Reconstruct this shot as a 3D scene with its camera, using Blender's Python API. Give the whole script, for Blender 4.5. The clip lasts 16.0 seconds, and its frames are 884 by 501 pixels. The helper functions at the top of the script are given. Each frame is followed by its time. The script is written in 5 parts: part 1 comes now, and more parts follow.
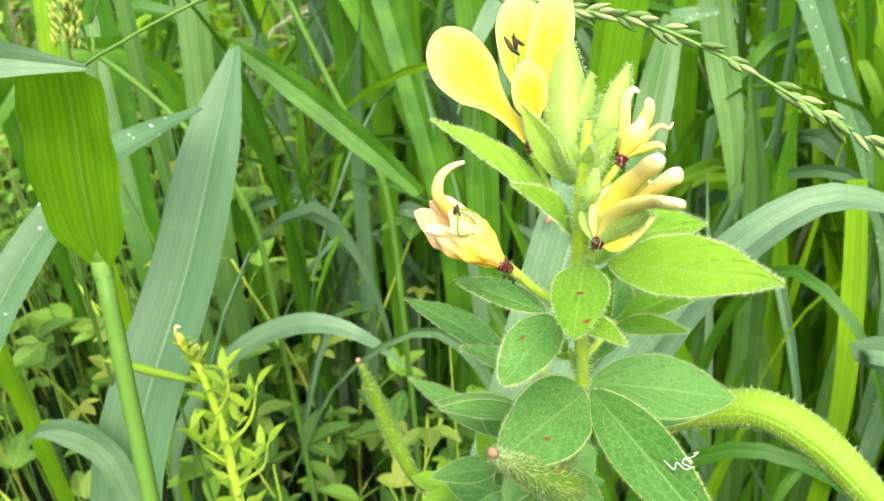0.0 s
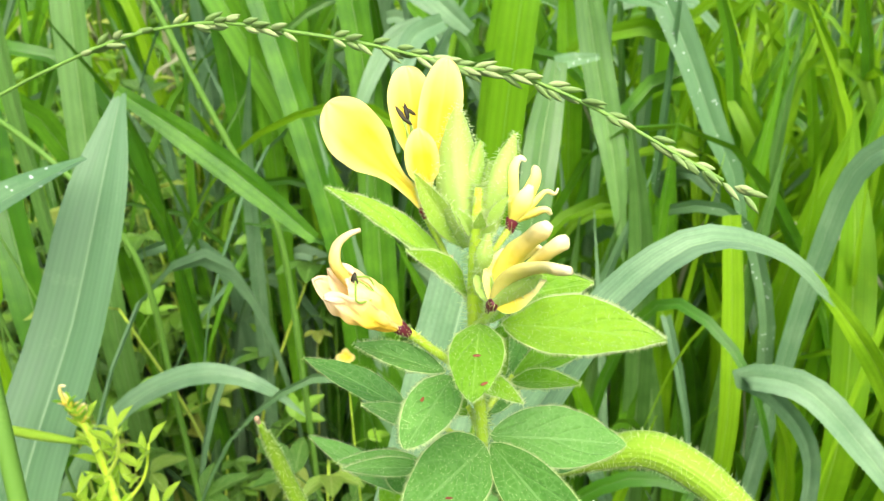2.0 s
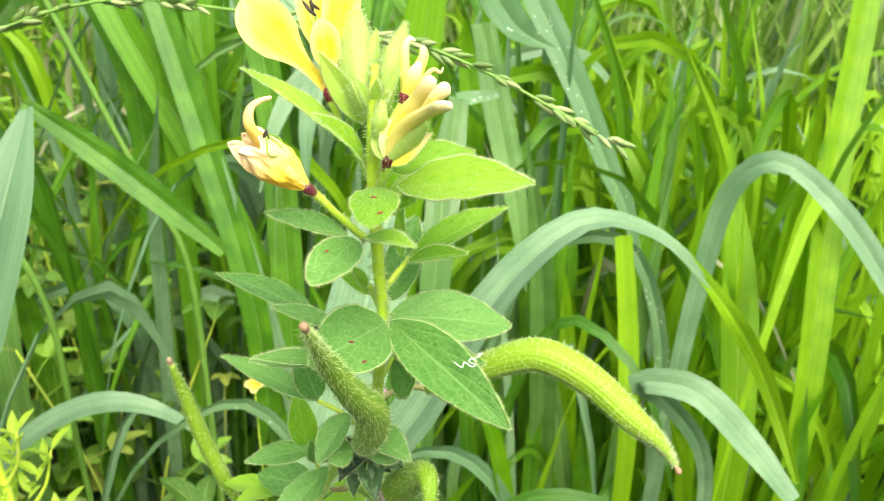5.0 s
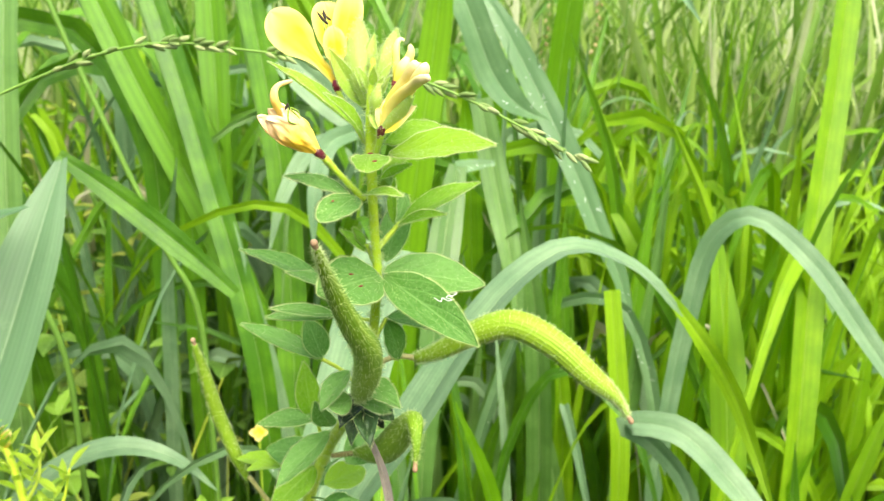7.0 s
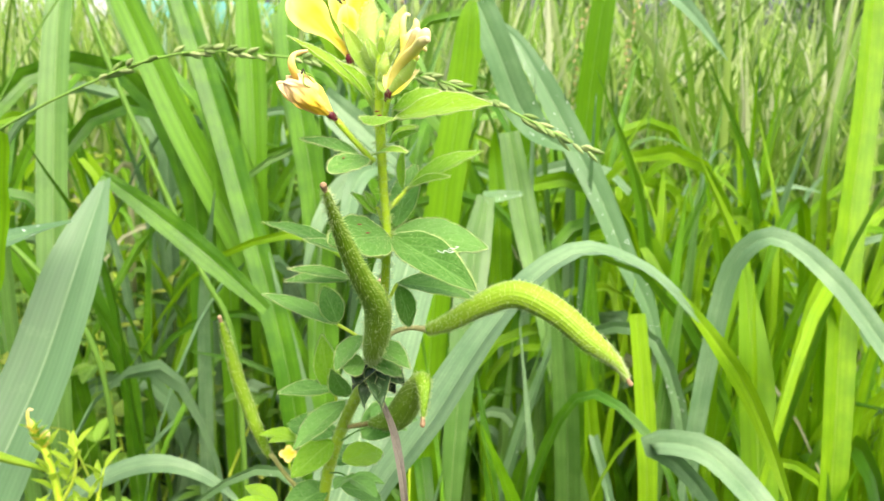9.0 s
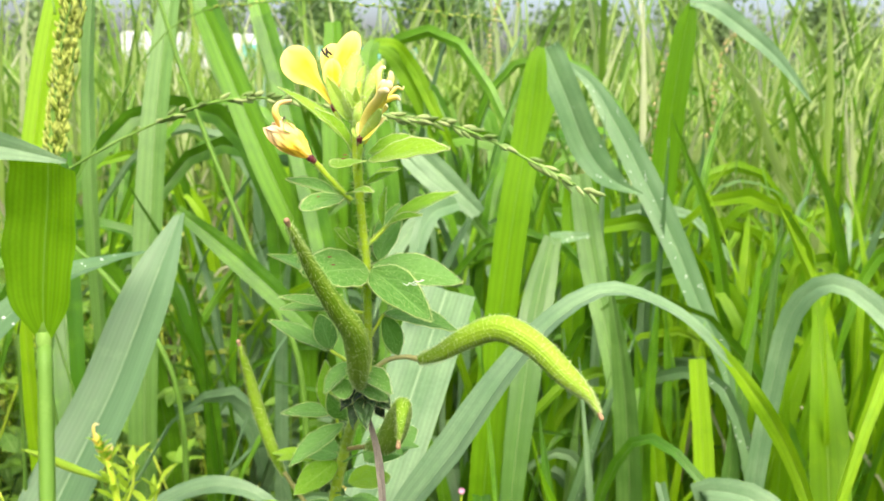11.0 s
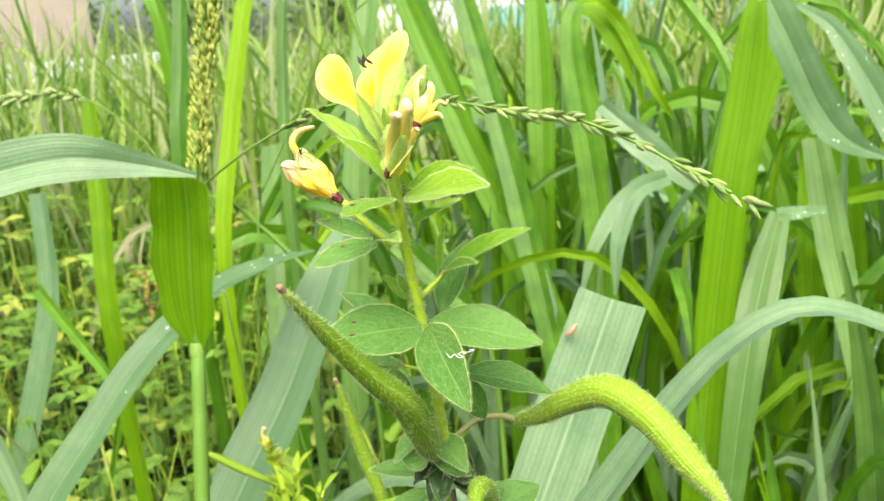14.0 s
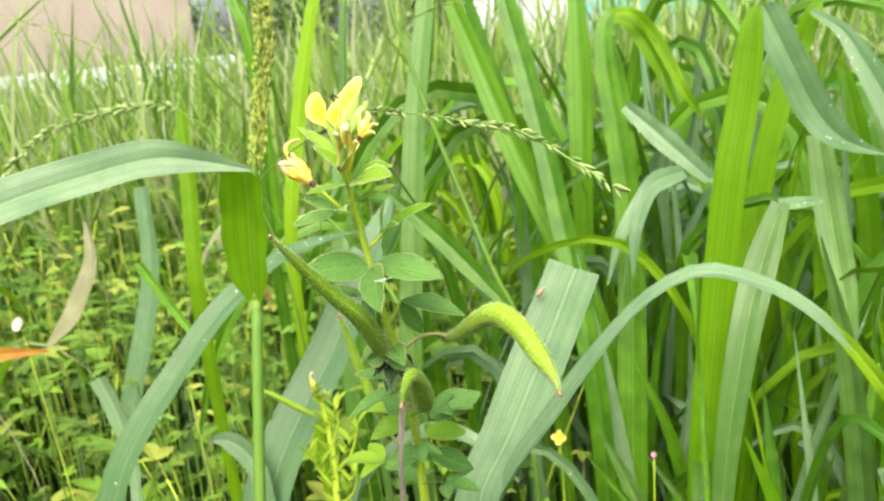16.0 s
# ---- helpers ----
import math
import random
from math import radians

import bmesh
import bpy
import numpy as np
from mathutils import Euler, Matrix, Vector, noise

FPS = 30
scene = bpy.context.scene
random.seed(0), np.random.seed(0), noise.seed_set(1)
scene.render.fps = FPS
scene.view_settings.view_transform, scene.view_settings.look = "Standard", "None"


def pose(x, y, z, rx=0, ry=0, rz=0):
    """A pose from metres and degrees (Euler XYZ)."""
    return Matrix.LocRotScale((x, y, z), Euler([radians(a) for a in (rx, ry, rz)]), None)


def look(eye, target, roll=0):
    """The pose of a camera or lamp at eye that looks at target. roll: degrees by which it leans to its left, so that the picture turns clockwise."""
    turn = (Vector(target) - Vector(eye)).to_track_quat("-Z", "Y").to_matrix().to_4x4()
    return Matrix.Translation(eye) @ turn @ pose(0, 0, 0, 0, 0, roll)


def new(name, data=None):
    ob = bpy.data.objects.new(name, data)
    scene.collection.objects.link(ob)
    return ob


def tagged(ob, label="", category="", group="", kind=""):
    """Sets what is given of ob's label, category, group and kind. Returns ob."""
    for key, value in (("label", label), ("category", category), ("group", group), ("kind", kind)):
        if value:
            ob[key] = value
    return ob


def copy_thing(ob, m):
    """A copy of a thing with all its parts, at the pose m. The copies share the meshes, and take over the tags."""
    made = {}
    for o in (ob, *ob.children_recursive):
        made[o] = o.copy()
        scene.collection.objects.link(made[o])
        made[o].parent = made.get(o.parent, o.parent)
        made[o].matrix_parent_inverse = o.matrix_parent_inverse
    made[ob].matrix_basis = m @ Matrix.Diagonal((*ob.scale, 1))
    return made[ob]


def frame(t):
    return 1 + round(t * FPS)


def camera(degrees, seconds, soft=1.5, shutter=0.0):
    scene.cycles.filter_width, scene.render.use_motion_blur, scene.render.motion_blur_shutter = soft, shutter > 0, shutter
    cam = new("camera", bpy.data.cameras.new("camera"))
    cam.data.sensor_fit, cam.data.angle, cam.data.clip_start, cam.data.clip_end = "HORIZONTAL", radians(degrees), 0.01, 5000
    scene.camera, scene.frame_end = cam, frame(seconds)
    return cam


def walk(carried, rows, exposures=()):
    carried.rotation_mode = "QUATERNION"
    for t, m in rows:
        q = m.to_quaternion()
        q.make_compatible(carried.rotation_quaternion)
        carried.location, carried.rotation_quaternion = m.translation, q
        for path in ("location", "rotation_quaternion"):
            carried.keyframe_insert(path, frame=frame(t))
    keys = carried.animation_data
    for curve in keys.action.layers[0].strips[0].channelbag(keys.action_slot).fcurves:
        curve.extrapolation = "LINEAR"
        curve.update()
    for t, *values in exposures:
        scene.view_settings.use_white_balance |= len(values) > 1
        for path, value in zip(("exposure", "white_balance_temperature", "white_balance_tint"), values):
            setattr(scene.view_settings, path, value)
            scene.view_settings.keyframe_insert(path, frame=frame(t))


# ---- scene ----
cam = camera(55.6, 16.0, soft=1.0)
cam.data.dof.use_dof = True
cam.data.dof.focus_distance, cam.data.dof.aperture_fstop = 0.115, 64.0
PATH = [
    (0, (0.0257, 0.0198, 0.7481), (-0.1003, 0.8534, 0.2103), -2.74),
    (0.5, (0.0239, 0.0211, 0.7491), (-0.0641, 0.8644, 0.2188), -1.78),
    (1, (0.0268, 0.0269, 0.7461), (-0.0210, 0.8795, 0.2257), -0.89),
    (1.5, (0.0286, 0.0268, 0.7473), (0.0066, 0.8859, 0.2359), -0.32),
    (2, (0.0257, 0.0198, 0.7519), (0.0219, 0.8839, 0.2487), -0.06),
    (2.5, (0.0249, 0.0131, 0.7469), (0.0463, 0.8824, 0.2531), 0.38),
    (3, (0.0218, 0.0112, 0.7409), (0.0651, 0.8812, 0.2498), 1.25),
    (3.5, (0.0260, 0.0074, 0.7401), (0.0775, 0.8755, 0.2464), 1.14),
    (4, (0.0269, 0.0005, 0.7375), (0.0972, 0.8774, 0.2620), 1.46),
    (4.5, (0.0232, -0.0011, 0.7292), (0.1119, 0.8839, 0.2721), 2.01),
    (5, (0.0267, -0.0046, 0.7358), (0.1300, 0.8931, 0.3075), 2.39),
    (7.5, (0.0281, -0.0451, 0.7227), (0.1210, 0.8998, 0.4091), 2.65),
    (8, (0.0303, -0.0484, 0.7188), (0.1047, 0.9013, 0.4147), 2.16),
    (10.5, (0.0467, -0.0655, 0.7106), (0.0383, 0.9093, 0.4874), 2.05),
    (11, (0.0599, -0.0670, 0.7159), (-0.0128, 0.9048, 0.4916), 1.25),
    (11.5, (0.0713, -0.0557, 0.7170), (-0.0714, 0.9080, 0.4913), 0.20),
    (12, (0.0822, -0.0494, 0.7240), (-0.1313, 0.8992, 0.4905), -1.50),
    (12.5, (0.0923, -0.0541, 0.7263), (-0.1885, 0.8759, 0.4890), -2.96),
    (13, (0.0953, -0.0371, 0.7237), (-0.2243, 0.8782, 0.4783), -3.80),
    (13.5, (0.0829, -0.0319, 0.7270), (-0.2571, 0.8714, 0.4654), -3.78),
    (14, (0.0859, -0.0203, 0.7223), (-0.2714, 0.8754, 0.4576), -4.16),
    (14.5, (0.0967, -0.0261, 0.7222), (-0.2786, 0.8623, 0.4578), -4.24),
    (15, (0.1163, -0.0478, 0.7361), (-0.2870, 0.8245, 0.4597), -4.43),
    (15.5, (0.1348, -0.0590, 0.7324), (-0.2926, 0.8039, 0.4625), -4.62),
    (16, (0.1515, -0.0779, 0.7332), (-0.3032, 0.7732, 0.4712), -5.43),
]
walk(cam, [(t, look(eye, target, roll)) for t, eye, target, roll in PATH], ((0, 1.44, 6600, 4), (3, 1.52, 6600, 4), (5, 1.61, 6800, 6), (7.5, 1.64, 7000, 8), (10.5, 1.55, 7100, 9), (16, 1.44, 7050, 9)))

# ---- world and light: a bright overcast day ----
SUN_AZ, SUN_EL = 165.0, 57.0
world = bpy.data.worlds.new("overcast_sky")
scene.world = world
world.use_nodes = True
wn = world.node_tree.nodes
sky = wn.new("ShaderNodeTexSky")
sky.sky_type = "NISHITA"
sky.sun_disc = False
sky.sun_elevation, sky.sun_rotation = radians(SUN_EL), radians(SUN_AZ)
sky.dust_density, sky.air_density, sky.ozone_density = 4.0, 0.6, 0.6
wn["Background"].inputs["Strength"].default_value = 0.14
world.node_tree.links.new(sky.outputs["Color"], wn["Background"].inputs["Color"])
sun_data = bpy.data.lights.new("sun", "SUN")
sun_data.energy, sun_data.angle, sun_data.color = 1.55, radians(45), (1.0, 0.97, 0.9)
sun = new("sun", sun_data)
sun_way = Vector((math.sin(radians(SUN_AZ)) * math.cos(radians(SUN_EL)), math.cos(radians(SUN_AZ)) * math.cos(radians(SUN_EL)), math.sin(radians(SUN_EL))))
sun.matrix_world = look(sun_way * 20, (0, 0, 0))


# ---- materials ----
class Nodes:
    """A material's node tree with short calls."""

    def __init__(self, name):
        self.mat = bpy.data.materials.new(name)
        self.mat.use_nodes = True
        self.tree = self.mat.node_tree
        self.out = self.tree.nodes["Material Output"]
        self.bsdf = self.tree.nodes["Principled BSDF"]

    def put(self, target, value):
        if isinstance(value, bpy.types.NodeSocket):
            self.tree.links.new(value, target)
        else:
            target.default_value = value

    def node(self, kind, out=0, props=None, **ins):
        n = self.tree.nodes.new("ShaderNode" + kind)
        for key, value in (props or {}).items():
            setattr(n, key, value)
        for key, value in ins.items():
            self.put(n.inputs[int(key[1:]) if key[0] == "i" and key[1:].isdigit() else key.replace("_", " ")], value)
        return n.outputs[out]

    def math(self, op, a, b=0.0, c=0.0):
        return self.node("Math", props={"operation": op}, i0=a, i1=b, i2=c)

    def mix(self, fac, a, b):
        n = self.tree.nodes.new("ShaderNodeMix")
        n.data_type = "RGBA"
        self.put(n.inputs[0], fac)
        self.put(n.inputs[6], a)
        self.put(n.inputs[7], b)
        return n.outputs[2]

    def ramp(self, value, *stops):
        n = self.tree.nodes.new("ShaderNodeValToRGB")
        while len(n.color_ramp.elements) < len(stops):
            n.color_ramp.elements.new(0.5)
        for e, (at, c) in zip(n.color_ramp.elements, stops):
            e.position, e.color = at, c if len(c) == 4 else (*c, 1)
        self.put(n.inputs[0], value)
        return n.outputs[0]


def rgb(r, g, b):
    return (r, g, b, 1.0)


def leafy(name, dark, light, rough=0.5, glow=0.35, glow_tint=(0.30, 0.55, 0.04), veins="net", rib=(0.45, 0.6, 0.2), vary=0.25, speck=0.0, bump=0.25, scale=1.0, spec=0.4, stripes=0.45, tip=None, edge=0.0, sheen=0.0):
    """Foliage: two-scale colour change, veins along the leaf's own coordinates, light shining through."""
    m = Nodes(name)
    obj = m.node("TexCoord", 3)
    uv = m.node("TexCoord", 2)
    sep = m.tree.nodes.new("ShaderNodeSeparateXYZ")
    m.put(sep.inputs[0], uv)
    u, v = sep.outputs[0], sep.outputs[1]
    big = m.node("TexNoise", Vector=obj, Scale=60.0 * scale, Detail=3.0)
    fine = m.node("TexNoise", Vector=obj, Scale=900.0 * scale, Detail=2.0)
    rand = m.node("ObjectInfo", 5)
    tone = m.math("ADD", m.math("MULTIPLY", big, 0.7), m.math("MULTIPLY", fine, 0.3))
    tone = m.math("ADD", tone, m.math("MULTIPLY", m.math("SUBTRACT", rand, 0.5), vary * 2))
    col = m.mix(m.ramp(tone, (0.36, (0, 0, 0)), (0.64, (1, 1, 1))), rgb(*dark), rgb(*light))
    side = m.math("ABSOLUTE", m.math("SUBTRACT", v, 0.5))
    mid = m.math("LESS_THAN", side, 0.035)
    height = fine
    if veins == "long":
        wave = m.math("SINE", m.math("MULTIPLY", v, 120.0))
        wave2 = m.math("SINE", m.math("MULTIPLY", v, 41.0))
        stripe = m.math("ADD", m.math("MULTIPLY", wave, 0.3), m.math("MULTIPLY", wave2, 0.25))
        col = m.mix(m.math("MULTIPLY", m.math("ADD", stripe, 0.5), stripes), col, rgb(*[c * 0.6 for c in dark]))
        col = m.mix(m.math("MULTIPLY", mid, 0.75), col, rgb(*rib))
        height = m.math("ADD", m.math("MULTIPLY", stripe, 0.6), m.math("MULTIPLY", fine, 0.4))
    elif veins == "net":
        slant = m.math("SUBTRACT", m.math("MULTIPLY", u, 24.0), m.math("MULTIPLY", side, 26.0))
        wob = m.math("ADD", slant, m.math("MULTIPLY", big, 5.0))
        line = m.math("POWER", m.math("ABSOLUTE", m.math("COSINE", m.math("MULTIPLY", wob, 0.5))), 14.0)
        cells = m.node("TexVoronoi", props={"feature": "DISTANCE_TO_EDGE"}, Vector=obj, Scale=900.0 * scale)
        net = m.math("LESS_THAN", cells, 0.09)
        pale = m.math("MAXIMUM", m.math("MULTIPLY", line, 0.30), m.math("MULTIPLY", net, 0.26))
        pale = m.math("MAXIMUM", pale, m.math("MULTIPLY", m.math("LESS_THAN", side, 0.02), 0.7))
        col = m.mix(pale, col, rgb(*rib))
        height = m.math("SUBTRACT", m.math("MULTIPLY", fine, 0.5), pale)
    if tip:
        col = m.mix(m.ramp(u, (0.45, (0, 0, 0)), (1.0, (1, 1, 1))), col, rgb(*tip))
    if tip and edge:
        rim = m.ramp(m.math("ADD", side, m.math("MULTIPLY", m.math("SUBTRACT", big, 0.5), 0.25)), (0.26, (0, 0, 0)), (0.5, (1, 1, 1)))
        col = m.mix(m.math("MULTIPLY", rim, edge), col, rgb(*tip))
    if speck > 0:
        dots = m.node("TexVoronoi", Vector=obj, Scale=260.0 * scale)
        patch = m.math("GREATER_THAN", m.node("TexNoise", Vector=obj, Scale=45.0 * scale), 0.52)
        dot = m.math("MULTIPLY", m.math("LESS_THAN", dots, speck), patch)
        col = m.mix(dot, col, rgb(0.8, 0.85, 0.8))
    m.put(m.bsdf.inputs["Base Color"], col)
    m.put(m.bsdf.inputs["Roughness"], m.math("ADD", rough - 0.1, m.math("MULTIPLY", big, 0.2)))
    m.put(m.bsdf.inputs["Specular IOR Level"], spec)
    if sheen:
        m.put(m.bsdf.inputs["Sheen Weight"], sheen)
        m.put(m.bsdf.inputs["Sheen Roughness"], 0.45)
        m.put(m.bsdf.inputs["Sheen Tint"], rgb(0.85, 0.97, 0.62))
    b = m.tree.nodes.new("ShaderNodeBump")
    b.inputs["Strength"].default_value, b.inputs["Distance"].default_value = bump, 0.0006
    m.put(b.inputs["Height"], height)
    m.put(m.bsdf.inputs["Normal"], b.outputs[0])
    shine = m.tree.nodes.new("ShaderNodeBsdfTranslucent")
    m.put(shine.inputs["Color"], m.mix(0.45, col, rgb(*glow_tint)))
    both = m.tree.nodes.new("ShaderNodeMixShader")
    both.inputs[0].default_value = glow
    m.tree.links.new(m.bsdf.outputs[0], both.inputs[1])
    m.tree.links.new(shine.outputs[0], both.inputs[2])
    m.tree.links.new(both.outputs[0], m.out.inputs["Surface"])
    return m.mat


GRASS = leafy("grass_blade", (0.055, 0.18, 0.008), (0.145, 0.36, 0.016), 0.42, 0.26, (0.28, 0.58, 0.01), "long", (0.34, 0.48, 0.20), spec=0.5, stripes=0.5, bump=0.45)
# Pale blue-green tone puts the sky's sheen on upward faces into the colour.
GRASS_PALE = leafy("grass_blade_sky_sheen", (0.135, 0.26, 0.12), (0.23, 0.375, 0.19), 0.46, 0.2, (0.20, 0.48, 0.06), "long", (0.32, 0.46, 0.25), spec=0.42)
# Same painted sky sheen; the white specks paint water droplets.
GRASS_SPOT = leafy("grass_blade_spotted", (0.115, 0.24, 0.095), (0.19, 0.34, 0.15), 0.44, 0.2, (0.20, 0.48, 0.06), "long", (0.32, 0.46, 0.25), speck=0.15, spec=0.45)
# Grass colour darkened to paint the shade deep between the blades.
GRASS_SHADED = leafy("undergrowth_blade_shaded", (0.012, 0.050, 0.004), (0.040, 0.12, 0.009), 0.5, 0.15, (0.14, 0.36, 0.01), "long", (0.14, 0.28, 0.06))
GRASS_VIVID = leafy("grass_blade_vivid", (0.105, 0.28, 0.005), (0.20, 0.44, 0.010), 0.52, 0.45, (0.34, 0.64, 0.005), "long", (0.30, 0.52, 0.10), spec=0.28, stripes=0.5, bump=0.45)
GRASS_MID = leafy("grass_blade_grey_green", (0.090, 0.21, 0.040), (0.165, 0.33, 0.075), 0.40, 0.25, (0.20, 0.48, 0.03), "long", (0.38, 0.52, 0.22), spec=0.55, stripes=0.5, bump=0.45)
GRASS_LIME = leafy("grass_blade_lime", (0.16, 0.35, 0.007), (0.29, 0.53, 0.014), 0.52, 0.38, (0.36, 0.66, 0.01), "long", (0.40, 0.55, 0.12), spec=0.3, stripes=0.5, bump=0.45)
GRASS_DRY = leafy("dry_blade", (0.30, 0.31, 0.17), (0.46, 0.47, 0.29), 0.7, 0.25, (0.5, 0.46, 0.18), "long", (0.5, 0.49, 0.32))
RUSTY = leafy("rusty_blade", (0.42, 0.13, 0.02), (0.62, 0.42, 0.05), 0.6, 0.3, (0.7, 0.4, 0.05), "long", (0.6, 0.45, 0.1))
CULM = leafy("grass_culm", (0.13, 0.27, 0.04), (0.20, 0.36, 0.07), 0.5, 0.1, (0.3, 0.5, 0.1), "none", spec=0.25)
SEED = leafy("grass_seed", (0.21, 0.33, 0.09), (0.42, 0.52, 0.21), 0.55, 0.2, (0.5, 0.55, 0.15), "none", vary=0.35)
SEED_RIPE = leafy("grass_seed_ripe", (0.22, 0.31, 0.03), (0.50, 0.58, 0.13), 0.55, 0.15, (0.5, 0.5, 0.12), "none", vary=0.6)
LEAF_TOP = leafy("young_leaflet", (0.18, 0.41, 0.012), (0.33, 0.58, 0.03), 0.55, 0.45, (0.36, 0.70, 0.01), "net", (0.34, 0.58, 0.10), bump=0.9, sheen=0.25)
LEAF_BUD = leafy("yellowish_shoot_leaflet", (0.30, 0.50, 0.018), (0.47, 0.66, 0.05), 0.55, 0.5, (0.52, 0.76, 0.02), "net", (0.50, 0.66, 0.12), bump=0.5, sheen=0.2)
LEAF_LOW = leafy("mature_leaflet", (0.075, 0.225, 0.030), (0.145, 0.345, 0.062), 0.58, 0.32, (0.22, 0.54, 0.03), "net", (0.24, 0.44, 0.13), bump=0.8, sheen=0.15)
WEED = leafy("weed_leaf", (0.036, 0.125, 0.005), (0.175, 0.36, 0.020), 0.55, 0.28, (0.38, 0.62, 0.05), "net", (0.34, 0.5, 0.14), vary=0.5, scale=0.5)
WEED_GOLD = leafy("weed_leaf_yellowing", (0.16, 0.29, 0.025), (0.36, 0.45, 0.06), 0.55, 0.35, (0.6, 0.62, 0.06), "net", (0.5, 0.55, 0.2), vary=0.5, scale=0.5)
STEM = leafy("hairy_stem", (0.46, 0.64, 0.035), (0.64, 0.78, 0.09), 0.55, 0.1, (0.60, 0.80, 0.05), "none", sheen=0.3)
STALK = leafy("pod_stalk", (0.26, 0.22, 0.08), (0.40, 0.38, 0.14), 0.55, 0.1, (0.5, 0.45, 0.1), "none")
POD = leafy("ribbed_pod", (0.14, 0.285, 0.010), (0.25, 0.415, 0.026), 0.55, 0.08, (0.42, 0.60, 0.02), "long", (0.24, 0.38, 0.04), bump=0.3, stripes=0.10, sheen=0.1, spec=0.3)
PETAL = leafy("yellow_petal", (0.86, 0.56, 0.03), (0.90, 0.68, 0.06), 0.5, 0.35, (0.97, 0.82, 0.10), "none", bump=0.25, spec=0.2, scale=0.4, tip=(0.93, 0.78, 0.36), edge=0.55)
PETAL_OLD = leafy("faded_petal", (0.90, 0.60, 0.06), (0.93, 0.70, 0.16), 0.6, 0.25, (0.97, 0.80, 0.22), "none", bump=0.5, spec=0.2, tip=(0.93, 0.72, 0.48), edge=0.7)
PETAL_ROLL = leafy("rolled_yellow_petal", (0.90, 0.72, 0.08), (0.93, 0.81, 0.20), 0.5, 0.15, (0.97, 0.88, 0.18), "none", bump=0.3, spec=0.2, tip=(0.94, 0.82, 0.50))
STRAW = leafy("straw_seed", (0.38, 0.30, 0.12), (0.58, 0.48, 0.24), 0.7, 0.15, (0.6, 0.5, 0.2), "none", vary=0.3)
RUSTY_SEED = leafy("rusty_seed", (0.34, 0.15, 0.05), (0.52, 0.30, 0.12), 0.7, 0.1, (0.5, 0.3, 0.1), "none", vary=0.3)
SEPAL = leafy("green_sepal", (0.34, 0.56, 0.06), (0.52, 0.71, 0.16), 0.55, 0.45, (0.55, 0.76, 0.08), "net", (0.50, 0.66, 0.20), bump=0.4, sheen=0.3)
MAROON = leafy("maroon_flower_base", (0.10, 0.008, 0.02), (0.24, 0.02, 0.05), 0.45, 0.05, (0.3, 0.02, 0.05), "none")
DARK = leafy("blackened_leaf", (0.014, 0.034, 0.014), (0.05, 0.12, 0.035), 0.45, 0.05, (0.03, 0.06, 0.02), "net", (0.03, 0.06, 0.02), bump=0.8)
STAMEN = leafy("dark_anther", (0.02, 0.016, 0.006), (0.06, 0.05, 0.02), 0.6, 0.0, (0.1, 0.1, 0.02), "none")
WITHERED = leafy("withered_brown", (0.13, 0.115, 0.09), (0.25, 0.23, 0.185), 0.75, 0.1, (0.4, 0.3, 0.15), "long", (0.3, 0.25, 0.2))
HAIR = leafy("fine_hair", (0.64, 0.78, 0.32), (0.76, 0.87, 0.48), 0.4, 0.5, (0.8, 0.92, 0.45), "none", bump=0.0)
TIP = leafy("pod_tip", (0.34, 0.22, 0.12), (0.5, 0.36, 0.22), 0.6, 0.1, (0.5, 0.3, 0.2), "none")
INSECT = leafy("reddish_insect", (0.20, 0.05, 0.02), (0.30, 0.09, 0.03), 0.5, 0.0, (0.3, 0.08, 0.0), "none")
CHRYSALIS = leafy("pinkish_husk", (0.40, 0.22, 0.14), (0.60, 0.38, 0.26), 0.5, 0.1, (0.6, 0.3, 0.2), "none")
THREAD = leafy("white_thread", (0.75, 0.78, 0.74), (0.85, 0.88, 0.84), 0.6, 0.2, (0.8, 0.8, 0.8), "none")
PINK = leafy("pink_petal", (0.60, 0.24, 0.42), (0.72, 0.38, 0.55), 0.5, 0.3, (0.8, 0.3, 0.5), "none")
WHITE_PETAL = leafy("white_petal", (0.80, 0.80, 0.74), (0.86, 0.86, 0.80), 0.5, 0.3, (0.9, 0.9, 0.8), "none")


def earthy(name, a, b, rough=0.95, scale=8.0, bump=0.6):
    m = Nodes(name)
    obj = m.node("TexCoord", 3)
    big = m.node("TexNoise", Vector=obj, Scale=scale, Detail=6.0)
    fine = m.node("TexNoise", Vector=obj, Scale=scale * 25, Detail=4.0)
    tone = m.math("ADD", m.math("MULTIPLY", big, 0.6), m.math("MULTIPLY", fine, 0.4))
    m.put(m.bsdf.inputs["Base Color"], m.mix(m.ramp(tone, (0.35, (0, 0, 0)), (0.65, (1, 1, 1))), rgb(*a), rgb(*b)))
    m.put(m.bsdf.inputs["Roughness"], rough)
    bp = m.tree.nodes.new("ShaderNodeBump")
    bp.inputs["Strength"].default_value, bp.inputs["Distance"].default_value = bump, 0.01
    m.put(bp.inputs["Height"], tone)
    m.put(m.bsdf.inputs["Normal"], bp.outputs[0])
    return m.mat


